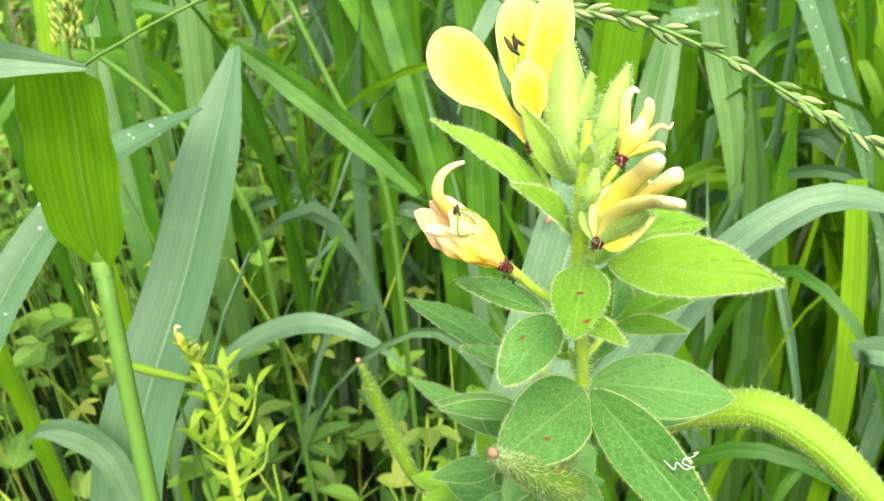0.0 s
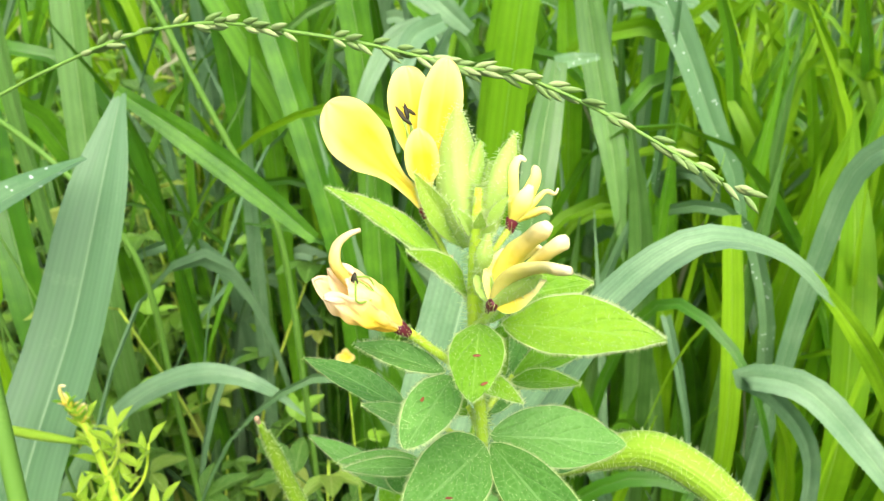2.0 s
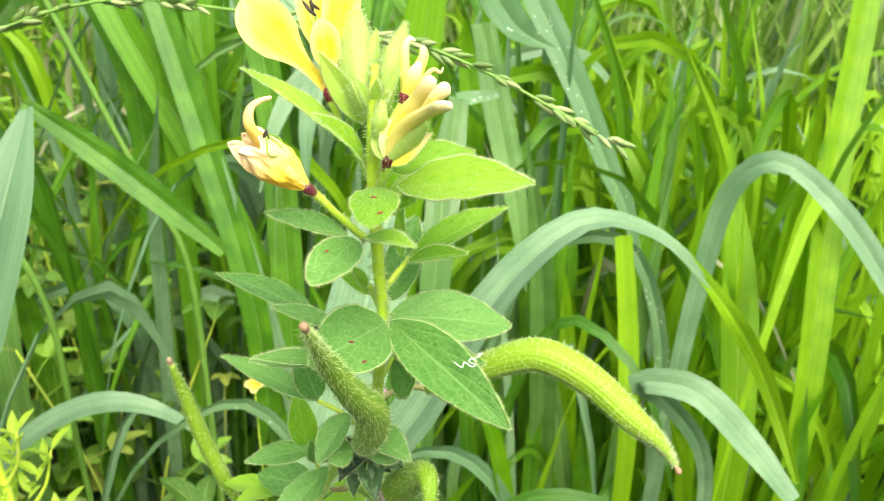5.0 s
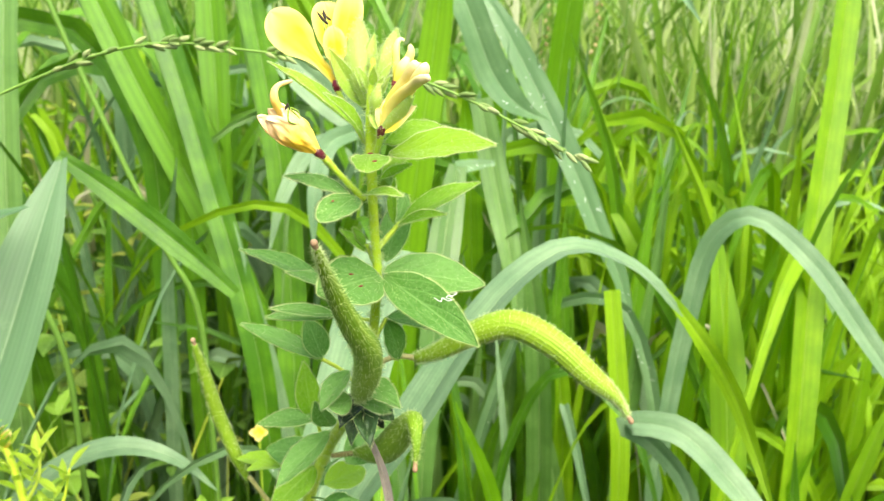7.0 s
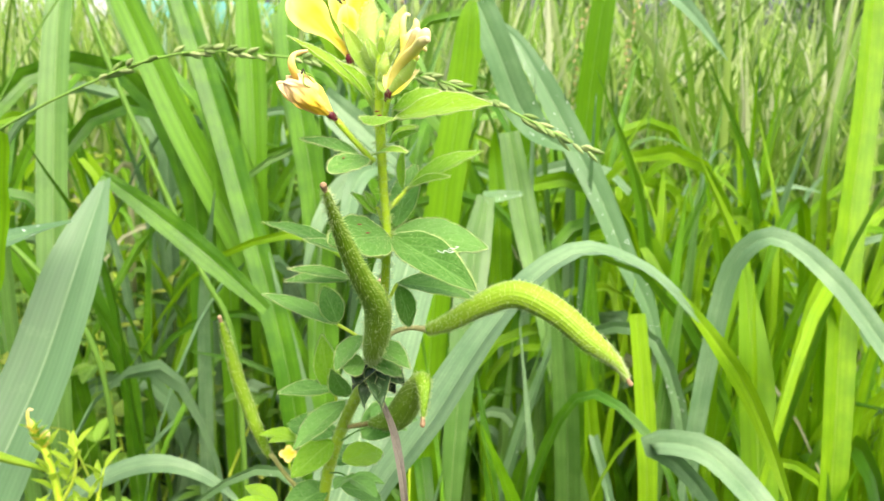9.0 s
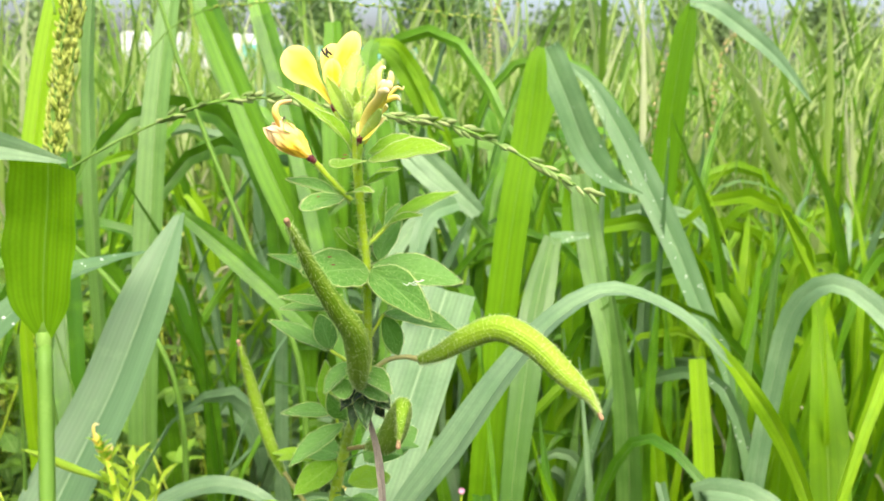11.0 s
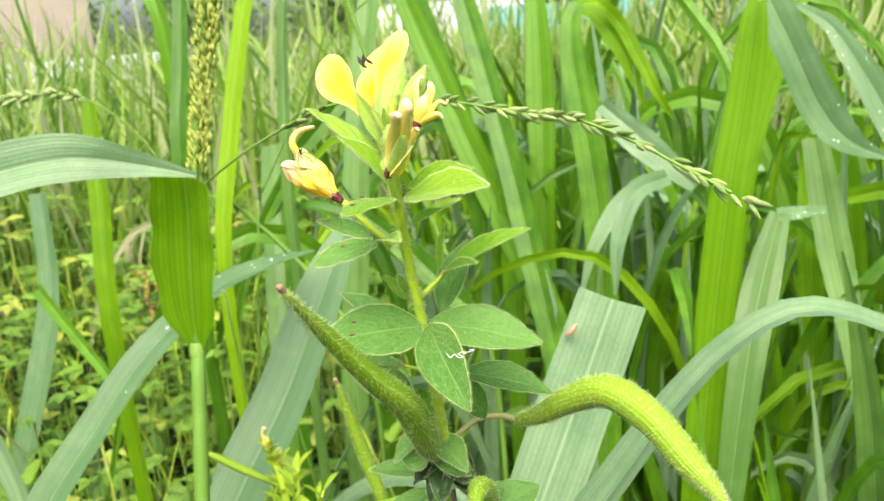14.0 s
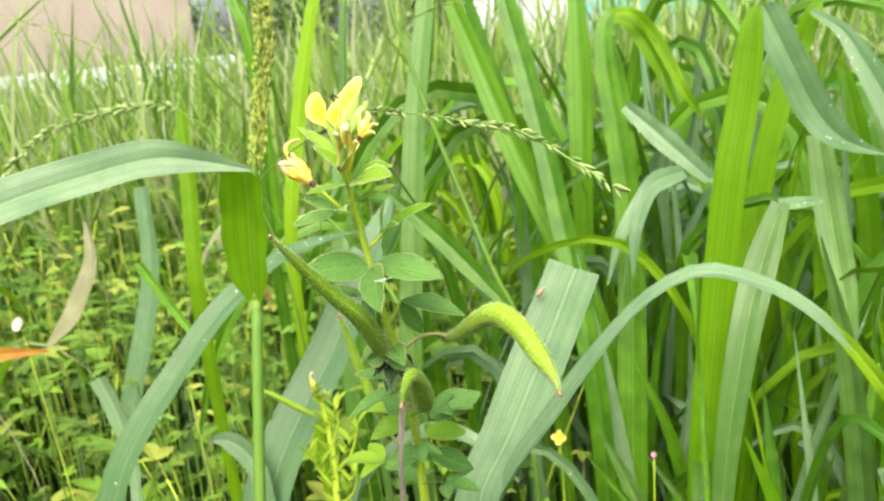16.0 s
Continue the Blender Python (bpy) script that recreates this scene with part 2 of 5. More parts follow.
# Soil colour is lowered to paint the shade under the dense growth.
SOIL = earthy("shade_darkened_mossy_soil_and_litter", (0.014, 0.024, 0.006), (0.045, 0.060, 0.016))
PLASTER = earthy("pale_plaster", (0.36, 0.31, 0.25), (0.44, 0.38, 0.31), 0.9, 2.0, 0.1)
SHEET_WHITE = earthy("white_sheet", (0.66, 0.69, 0.71), (0.76, 0.79, 0.80), 0.6, 3.0, 0.3)
SHEET_TEAL = earthy("teal_sheet", (0.14, 0.46, 0.42), (0.22, 0.56, 0.52), 0.6, 3.0, 0.3)


# ---- mesh building ----
def spline(rows, n):
    """Catmull-Rom through rows of numbers, n samples."""
    p = np.array(rows, float)
    if len(p) < 3:
        return p[0] + np.linspace(0, 1, n)[:, None] * (p[-1] - p[0])
    gaps = np.sqrt(np.linalg.norm(np.diff(p[:, :3], axis=0), axis=1)) + 1e-6
    p = np.vstack([2 * p[0] - p[1], p, 2 * p[-1] - p[-2]])
    k = np.concatenate([[-gaps[0]], [0], np.cumsum(gaps), [gaps.sum() + gaps[-1]]])
    out = []
    for t in np.linspace(0, k[-2], n):
        i = min(max(int(np.searchsorted(k, t, "right")) - 1, 1), len(k) - 3)
        t0, t1, t2, t3 = k[i - 1 : i + 3]
        a1 = (t1 - t) / (t1 - t0) * p[i - 1] + (t - t0) / (t1 - t0) * p[i]
        a2 = (t2 - t) / (t2 - t1) * p[i] + (t - t1) / (t2 - t1) * p[i + 1]
        a3 = (t3 - t) / (t3 - t2) * p[i + 1] + (t - t2) / (t3 - t2) * p[i + 2]
        b1 = (t2 - t) / (t2 - t0) * a1 + (t - t0) / (t2 - t0) * a2
        b2 = (t3 - t) / (t3 - t1) * a2 + (t - t1) / (t3 - t1) * a3
        out.append((t2 - t) / (t2 - t1) * b1 + (t - t1) / (t2 - t1) * b2)
    return np.array(out)


def unit(v):
    v = np.asarray(v, float)
    return v / np.maximum(np.linalg.norm(v, axis=-1, keepdims=True), 1e-12)


class Geo:
    """Collects vertices, faces, leaf coordinates and material slots of one mesh."""

    def __init__(self):
        self.v, self.f, self.uv, self.slot, self.count = [], [], [], [], 0

    def grid(self, pts, slot=0, wrap=False, uv=None):
        """pts: rows x columns x 3."""
        r, c = pts.shape[:2]
        base = self.count
        self.v.append(pts.reshape(-1, 3))
        self.count += r * c
        for i in range(r - 1):
            for j in range(c if wrap else c - 1):
                k = (j + 1) % c
                self.f.append((base + i * c + j, base + i * c + k, base + (i + 1) * c + k, base + (i + 1) * c + j))
                u0, u1, v0, v1 = i / (r - 1), (i + 1) / (r - 1), j / max(c - 1, 1), (j + 1) / max(c - 1, 1)
                self.uv.append(((u0, v0), (u0, v1), (u1, v1), (u1, v0)))
                self.slot.append(slot)

    def hair(self, roots, ways, length, radius, slot, rng):
        """Many thin three-sided spikes."""
        roots, ways = np.asarray(roots), unit(ways)
        n = len(roots)
        a = unit(np.cross(ways, rng.normal(size=(n, 3))))
        b = np.cross(ways, a)
        size = length * rng.uniform(0.5, 1.2, (n, 1))
        base = self.count
        ring = [roots + radius * (math.cos(q) * a + math.sin(q) * b) for q in (0, 2.094, 4.189)]
        self.v.append(np.stack([*ring, roots + ways * size], 1).reshape(-1, 3))
        self.count += 4 * n
        for i in range(n):
            o = base + 4 * i
            for q in range(3):
                self.f.append((o + q, o + (q + 1) % 3, o + 3))
                self.uv.append(((0, 0.3), (0, 0.7), (1, 0.3)))
                self.slot.append(slot)

    def build(self, name, mats, parent=None, label="", smooth=True):
        me = bpy.data.meshes.new(name)
        me.from_pydata(np.concatenate(self.v).tolist(), [], self.f)
        for m in mats if isinstance(mats, (list, tuple)) else [mats]:
            me.materials.append(m)
        layer = me.uv_layers.new(name="leaf")
        layer.data.foreach_set("uv", np.array([c for face in self.uv for corner in face for c in corner], float))
        me.polygons.foreach_set("material_index", np.array(self.slot, np.int32))
        me.polygons.foreach_set("use_smooth", np.full(len(self.f), smooth))
        ob = new(name, me)
        if parent:
            ob.parent = parent
        if label:
            tagged(ob, label)
        return ob


def thing(name, label, category, group="", kind="", at=(0, 0, 0)):
    ob = new(name)
    ob.location = at
    return tagged(ob, label, category, group, kind)


def frames(path):
    tan = unit(np.gradient(path, axis=0))
    side = unit(np.cross(tan[0], (0.3, 0.5, 0.81)))
    sides = []
    for t in tan:
        side = unit(side - (side @ t) * t)
        sides.append(side)
    sides = np.array(sides)
    return tan, sides, np.cross(tan, sides)


def tube(geo, rows, n=24, sides=10, slot=0, flat=1.0, ridges=0, closed=True, depth=0.025):
    """A round, tapering rod through rows of x, y, z, radius."""
    s = spline(rows, n)
    path, rad = s[:, :3], np.maximum(s[:, 3], 1e-5)
    tan, a, b = frames(path)
    ang = np.linspace(0, 2 * math.pi, sides, endpoint=False)
    wob = 1 + depth * np.cos(ang * ridges) if ridges else np.ones(sides)
    ring = (np.cos(ang) * wob)[None, :, None] * a[:, None] + flat * (np.sin(ang) * wob)[None, :, None] * b[:, None]
    pts = path[:, None] + rad[:, None, None] * ring
    if closed:
        pts = np.concatenate([np.repeat(path[:1, None], sides, 1), pts, np.repeat(path[-1:, None], sides, 1)])
    geo.grid(pts, slot, wrap=True)
    return path, rad, tan, a, b


def fuzz_tube(geo, made, count, length, slot, rng, radius=0.00005):
    path, rad, tan, a, b = made
    i = rng.integers(0, len(path), count)
    q = rng.uniform(0, 2 * math.pi, (count, 1))
    out = np.cos(q) * a[i] + np.sin(q) * b[i]
    step = rng.uniform(-0.5, 0.5, (count, 1)) * np.linalg.norm(path[1] - path[0])
    geo.hair(path[i] + tan[i] * step + out * rad[i][:, None] * 0.95, out + 0.35 * rng.normal(size=(count, 3)), length, radius, slot, rng)


FRONT = unit(np.array((0.0, -1.0, 0.32)))


def ribbon(geo, rows, n=30, slot=0, keel=0.15, front=FRONT, wave=0.0, rng=None):
    """A grass blade through rows of x, y, z, width, turn in degrees about its length."""
    s = spline(rows, n)
    path, width, turn = s[:, :3], np.maximum(s[:, 3], 0.0004), np.radians(s[:, 4])
    tan = unit(np.gradient(path, axis=0))
    side = unit(np.cross(tan, front))
    nor = np.cross(side, tan)
    side, nor = np.cos(turn)[:, None] * side + np.sin(turn)[:, None] * nor, np.cos(turn)[:, None] * nor - np.sin(turn)[:, None] * side
    v = np.array((-0.5, -0.27, -0.04, 0.0, 0.04, 0.27, 0.5))
    lift = keel * np.array((1.0, 0.62, 0.22, 0.0, 0.22, 0.62, 1.0))
    pts = path[:, None] + width[:, None, None] * (v[None, :, None] * side[:, None] + lift[None, :, None] * nor[:, None])
    if wave and rng is not None:
        ph = rng.uniform(0, 6.28, 2)
        u = np.linspace(0, 1, n)
        pts[:, 0] += nor * (wave * width * np.sin(u * 23 + ph[0]))[:, None]
        pts[:, -1] += nor * (wave * width * np.sin(u * 19 + ph[1]))[:, None]
    geo.grid(pts, slot)


def leaflet(geo, base, tip, width, up=(0, 0, 1), fold=0.18, droop=0.08, shape=0.85, n=16, slot=0, blunt=0.0, curl=0.0, fuzz=0, hair_slot=1, rng=None, hair=0.00075, claw=0.0, toward=None, cols=9, crumple=0.0):
    """A leaf or petal from base to tip: widest where shape says, folded on its midrib, its tip bending down."""
    base, tip = np.array(base, float), np.array(tip, float)
    axis = tip - base
    length = np.linalg.norm(axis)
    d = axis / length
    nor = np.array(up if toward is None else np.array(toward) - base, float)
    nor = unit(nor - (nor @ d) * d)
    side = np.cross(d, nor)
    u = np.sin(np.linspace(0, math.pi / 2, n)) if claw else np.linspace(0, 1, n)
    prof = np.sin(math.pi * u**shape) ** (0.95 - 0.45 * blunt)
    if claw:
        prof = np.where(u < claw, 0.22 + 0.1 * u / claw, prof)
        k = np.clip((u - claw * 0.6) / (claw * 0.9), 0, 1)
        prof = 0.26 * (1 - k) + np.sin(math.pi * np.clip(u, 0, 1) ** shape) ** 0.5 * k
    prof = np.maximum(prof, 0.012)
    v = np.linspace(-0.5, 0.5, cols)
    path = base + u[:, None] * axis + (droop * length * (np.sin(math.pi * u) * 0.9))[:, None] * nor
    lift = fold * width * prof[:, None] * (2 * np.abs(v[None]) - 0.5) + curl * width * prof[:, None] * (2 * v[None]) ** 4
    pts = path[:, None] + (width * prof)[:, None, None] * v[None, :, None] * side + lift[..., None] * nor
    ripple = 0.016 * width * np.sin(u[:, None] * 26 + np.abs(v[None]) * 16) * np.abs(v[None]) * 2
    pts = pts + ripple[..., None] * nor
    if crumple:
        ph = base[0] * 9000 + tip[2] * 5000
        dent = np.sin(u[:, None] * 9 + v[None] * 7 + ph) + 0.7 * np.sin(u[:, None] * 17 - v[None] * 13 + 2 * ph) + 0.5 * np.sin(v[None] * 29 + u[:, None] * 5 + ph)
        frill = 0.5 * u[:, None] ** 3 * np.sin(v[None] * 21 + ph)
        pts = pts + (crumple * width * dent * np.minimum(u[:, None] * 3, 1))[..., None] * nor + (crumple * 2.2 * width * frill)[..., None] * d
    geo.grid(pts, slot)
    if fuzz and rng is not None:
        i = rng.integers(0, n - 1, fuzz)
        k = rng.uniform(0, 1, (fuzz, 1))
        for col, s in ((0, -1), (cols - 1, 1)):
            p = pts[i, col] * (1 - k) + pts[i + 1, col] * k
            geo.hair(p, s * side + 0.5 * d + 0.45 * rng.normal(size=(fuzz, 3)), hair * 0.8, 0.000030, hair_slot, rng)
        j, q = rng.integers(0, cols - 1, fuzz), rng.uniform(0, 1, (fuzz, 1))
        p = (pts[i, j] * (1 - k) + pts[i + 1, j] * k) * (1 - q) + (pts[i, j + 1] * (1 - k) + pts[i + 1, j + 1] * k) * q
        s = np.where(rng.uniform(size=(fuzz, 1)) < 0.65, 1, -1)
        geo.hair(p, s * nor + 0.5 * rng.normal(size=(fuzz, 3)), hair * 0.4, 0.000026, hair_slot, rng)
    return pts


def pip(geo, centre, axis, long, wide, slot=0, sides=6, n=6):
    """A small seed: a pointed spindle."""
    axis = unit(axis)
    a = unit(np.cross(axis, (0.31, 0.2, 0.93)))
    b = np.cross(axis, a)
    u = np.linspace(0, 1, n)
    r = wide / 2 * np.sin(math.pi * u**0.8) ** 0.8
    ang = np.linspace(0, 2 * math.pi, sides, endpoint=False)
    ring = np.cos(ang)[:, None] * a + 0.75 * np.sin(ang)[:, None] * b
    geo.grid(np.asarray(centre) + ((u - 0.5) * long)[:, None, None] * axis + r[:, None, None] * ring[None], slot, wrap=True)


R = np.random.default_rng(11)

# ---- ground ----
geo = Geo()
gx = np.concatenate([-np.geomspace(400, 3, 14), np.linspace(-2.6, 2.6, 40), np.geomspace(3, 400, 14)])
gy = np.concatenate([-np.geomspace(400, 2, 8), np.linspace(-1.6, 4.0, 40), np.geomspace(4.4, 400, 14)])
X, Y = np.meshgrid(gx, gy, indexing="ij")
Z = 0.02 * np.sin(X * 5.1 + 1) * np.cos(Y * 4.3) + 0.012 * np.sin(X * 13 + Y * 9)
geo.grid(np.stack([X, Y, Z], -1)[::-1])
tagged(geo.build("ground", SOIL), "soil with moss and plant litter, darkened for the shade under the grass", "ground", kind="structure")

# ---- the hairy yellow-flowered plant that the camera circles ----
plant = thing("yellow_wildflower_plant", "hairy green wildflower with yellow flowers, ribbed pods and oval leaflets", "plant")

STEM_LINE = [(0.0295, 0.1050, 0.7105, 0.0005), (0.0293, 0.1035, 0.7060, 0.0008), (0.0293, 0.1030, 0.6954, 0.0010), (0.0300, 0.1045, 0.6823, 0.00088), (0.0308, 0.1060, 0.6722, 0.00086), (0.0306, 0.1085, 0.6634, 0.0009),
             (0.0300, 0.1125, 0.6520, 0.0010), (0.0285, 0.1180, 0.6400, 0.0012), (0.0245, 0.1270, 0.6280, 0.0013), (0.0200, 0.1370, 0.6140, 0.0014), (0.0140, 0.1480, 0.5880, 0.0016), (0.0080, 0.1640, 0.4800, 0.0020), (0.0060, 0.1760, 0.2400, 0.0026), (0.0060, 0.1800, -0.01, 0.0030)]
geo = Geo()
made = tube(geo, STEM_LINE, 90, 10)
cut = 42
fuzz_tube(geo, tuple(a[:cut] for a in made), 3400, 0.0012, 1, R, 0.000048)
geo.build("stem", [STEM, HAIR], plant)


def add_leaf(base, tip, width, mat=LEAF_LOW, name="leaflet", parent=plant, fuzz=286, label="", **kw):
    g = Geo()
    leaflet(g, base, tip, width, rng=R, fuzz=fuzz, **({"n": 26, "cols": 11} | kw))
    return g.build(name, [mat, HAIR], parent, label)


def rod(rows, mat, name, parent=plant, fuzz=0, n=14, sides=8, label="", hair=0.0006, **kw):
    g = Geo()
    m = tube(g, rows, n, sides, **kw)
    if fuzz:
        fuzz_tube(g, m, fuzz, hair, 1, R)
    return g.build(name, [mat, HAIR], parent, label)


# young leaflets round the flowers
TOP = dict(mat=LEAF_TOP)
add_leaf((0.0268, 0.1058, 0.6985), (0.0117, 0.1078, 0.7092), 0.0042, up=(0.45, -0.25, 0.85), fold=0.34, droop=0.05, fuzz=420, **TOP)
add_leaf((0.0283, 0.1040, 0.6965), (0.0213, 0.0996, 0.7054), 0.0036, up=(0.5, -0.35, 0.7), fold=0.34, droop=0.10, fuzz=320, **TOP)
add_leaf((0.0280, 0.1058, 0.7022), (0.0221, 0.1062, 0.7119), 0.0030, SEPAL, up=(-0.25, -0.9, 0.3), fold=0.2, droop=0.04, fuzz=320)
add_leaf((0.0323, 0.0998, 0.6955), (0.0492, 0.0918, 0.6989), 0.0075, up=(-0.22, -0.42, 0.87), fold=0.16, droop=0.06, fuzz=760, **TOP)
add_leaf((0.0316, 0.1030, 0.6965), (0.0431, 0.1026, 0.6993), 0.0054, up=(0.0, -0.5, 0.85), fold=0.2, droop=0.08, **TOP)
add_leaf((0.0313, 0.1076, 0.6900), (0.0367, 0.1140, 0.6922), 0.0022, up=(0.0, -0.6, 0.8), fold=0.2, fuzz=140, **TOP)
add_leaf((0.0298, 0.1000, 0.6953), (0.0284, 0.0858, 0.6955), 0.0060, up=(0, -0.12, 1), fold=-0.05, droop=0.06, blunt=0.6, **TOP)
add_leaf((0.0258, 0.1000, 0.6882), (0.0144, 0.1023, 0.6907), 0.0034, up=(0.25, -0.45, 0.85), fold=0.28, droop=0.05)
add_leaf((0.0266, 0.0992, 0.6882), (0.0212, 0.0882, 0.6868), 0.0058, up=(0.15, -0.2, 1), fold=0.10, droop=0.03, blunt=0.7, fuzz=420)
add_leaf((0.0280, 0.0990, 0.6884), (0.0345, 0.0918, 0.6902), 0.0030, up=(-0.1, -0.3, 1), fold=0.2, **TOP)
add_leaf((0.0310, 0.1040, 0.6900), (0.0365, 0.1050, 0.6925), 0.0018, up=(0, -0.5, 0.8), fuzz=132, **TOP)
rod([(0.0303, 0.1055, 0.6760, 0.0005), (0.0325, 0.1075, 0.6780, 0.0005), (0.0349, 0.1090, 0.6805, 0.0004)], STEM, "petiole", fuzz=176)
add_leaf((0.0349, 0.1090, 0.6805), (0.0498, 0.1109, 0.6879), 0.0044, up=(-0.3, -0.5, 0.8), fold=0.28, droop=0.07, **TOP)
add_leaf((0.0345, 0.1080, 0.6803), (0.0429, 0.1028, 0.6840), 0.0029, up=(-0.2, -0.4, 0.9), fold=0.28, **TOP)
add_leaf((0.0338, 0.1095, 0.6800), (0.0339, 0.1125, 0.6881), 0.0021, up=(-0.6, -0.8, 0.1), fold=0.2, fuzz=132, **TOP)
rod([(0.0302, 0.1065, 0.6735, 0.0004), (0.0288, 0.1068, 0.6770, 0.0004)], STEM, "petiole", fuzz=66)
add_leaf((0.0288, 0.1068, 0.6755), (0.0237, 0.1068, 0.6798), 0.0020, up=(0, -0.6, 0.8), fuzz=132, **TOP)
add_leaf((0.0286, 0.1068, 0.6765), (0.0262, 0.1075, 0.6800), 0.0016, up=(0, -0.6, 0.8), fuzz=88, **TOP)
# mature leaflets below
add_leaf((0.0312, 0.1050, 0.6716), (0.0206, 0.0898, 0.6738), 0.0098, up=(0.45, -0.45, 0.75), fold=0.08, droop=0.05, blunt=0.7, fuzz=700)
add_leaf((0.0318, 0.1070, 0.6716), (0.0514, 0.1088, 0.6682), 0.0086, up=(0.05, -0.55, 0.85), fold=0.14, droop=0.07, blunt=0.3, fuzz=484)
add_leaf((0.0320, 0.1056, 0.6714), (0.0470, 0.0839, 0.6672), 0.0076, up=(-0.35, -0.42, 0.8), fold=0.22, droop=0.06, blunt=0.3, fuzz=700)
add_leaf((0.0325, 0.1110, 0.6720), (0.0365, 0.1175, 0.6838), 0.0056, up=(-0.2, -0.9, 0.4), fold=0.12, blunt=0.4)
rod([(0.0303, 0.1100, 0.6655, 0.0004), (0.0245, 0.1170, 0.6650, 0.0004), (0.0200, 0.1205, 0.6642, 0.0004)], STEM, "petiole", fuzz=88)
add_leaf((0.0205, 0.1200, 0.6642), (0.0026, 0.1290, 0.6680), 0.0052, up=(0.15, -0.25, 0.95), fold=0.14, droop=0.06)
add_leaf((0.0240, 0.1165, 0.6640), (0.0128, 0.1190, 0.6668), 0.0036, up=(0.1, -0.3, 0.95), fold=0.14, droop=0.06)
rod([(0.0300, 0.1130, 0.6590, 0.0004), (0.0235, 0.1130, 0.6600, 0.0003)], STEM, "petiole", fuzz=44)
add_leaf((0.0235, 0.1130, 0.6600), (0.0091, 0.1150, 0.6587), 0.0036, up=(0.0, -0.5, 0.9), fold=0.16, droop=0.07)
add_leaf((0.0235, 0.1120, 0.6605), (0.0105, 0.1090, 0.6632), 0.0028, up=(0.0, -0.5, 0.9), fold=0.2, droop=0.05)
rod([(0.0298, 0.1150, 0.6520, 0.0004), (0.0330, 0.1165, 0.6580, 0.0004)], STEM, "petiole", fuzz=44)
add_leaf((0.0330, 0.1165, 0.6580), (0.0501, 0.1215, 0.6528), 0.0066, up=(0.1, -0.4, 0.9), fold=0.18, droop=0.10, fuzz=396)
add_leaf((0.0330, 0.1165, 0.6575), (0.0360, 0.1210, 0.6465), 0.0050, up=(0.4, -0.8, 0.3), fold=0.1, blunt=0.4)
rod([(0.0285, 0.1190, 0.6400, 0.0004), (0.0240, 0.1190, 0.6450, 0.0004), (0.0200, 0.1190, 0.6476, 0.0004)], STEM, "petiole", fuzz=44)
add_leaf((0.0201, 0.1190, 0.6476), (0.0020, 0.1292, 0.6511), 0.0042, up=(0.1, -0.5, 0.85), fold=0.16, droop=0.04)
add_leaf((0.0200, 0.1190, 0.6480), (0.0168, 0.1215, 0.6555), 0.0052, up=(0.2, -0.9, 0.4), fold=0.1, blunt=0.6)
add_leaf((0.0255, 0.1180, 0.6455), (0.0200, 0.1120, 0.6395), 0.0052, up=(-0.5, -0.6, 0.6), fold=0.2, blunt=0.4)
add_leaf((0.0275, 0.1160, 0.6440), (0.0360, 0.1095, 0.6412), 0.0056, up=(0.2, -0.5, 0.9), fold=0.3, droop=0.12, fuzz=352)
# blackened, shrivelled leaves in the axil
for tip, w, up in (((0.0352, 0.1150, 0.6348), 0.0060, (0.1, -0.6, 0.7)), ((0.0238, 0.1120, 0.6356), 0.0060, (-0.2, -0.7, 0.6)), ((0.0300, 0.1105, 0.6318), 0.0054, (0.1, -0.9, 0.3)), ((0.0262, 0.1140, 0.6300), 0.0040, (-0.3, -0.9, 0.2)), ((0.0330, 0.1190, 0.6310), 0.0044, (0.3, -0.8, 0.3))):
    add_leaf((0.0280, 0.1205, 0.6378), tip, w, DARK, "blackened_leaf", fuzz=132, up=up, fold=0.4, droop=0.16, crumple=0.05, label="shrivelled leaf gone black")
add_leaf((0.0272, 0.1135, 0.6408), (0.0346, 0.1165, 0.6366), 0.0044, up=(0.2, -0.6, 0.75), fold=0.3, droop=0.14, crumple=0.03, fuzz=260)
add_leaf((0.0262, 0.1150, 0.6400), (0.0212, 0.1130, 0.6400), 0.0046, up=(-0.2, -0.9, 0.4), fold=0.2, blunt=0.5, fuzz=200)
rod([(0.0192, 0.1340, 0.6180, 0.0004), (0.0180, 0.1335, 0.6253, 0.0004)], STEM, "petiole")
add_leaf((0.0180, 0.1337, 0.6253), (0.0048, 0.1290, 0.6262), 0.0050, up=(0, -0.4, 0.9), droop=0.06)
add_leaf((0.0211, 0.1290, 0.6246), (0.0100, 0.1166, 0.6180), 0.0070, up=(-0.3, -0.4, 0.9), fold=0.16, droop=0.04, fuzz=352)
add_leaf((0.0168, 0.1340, 0.6245), (0.0149, 0.1361, 0.6385), 0.0056, LEAF_TOP, up=(0.1, -0.9, 0.2), fold=0.12)
add_leaf((0.0215, 0.1300, 0.6250), (0.0180, 0.1250, 0.6345), 0.0050, up=(-0.2, -0.9, 0.3), fold=0.2)

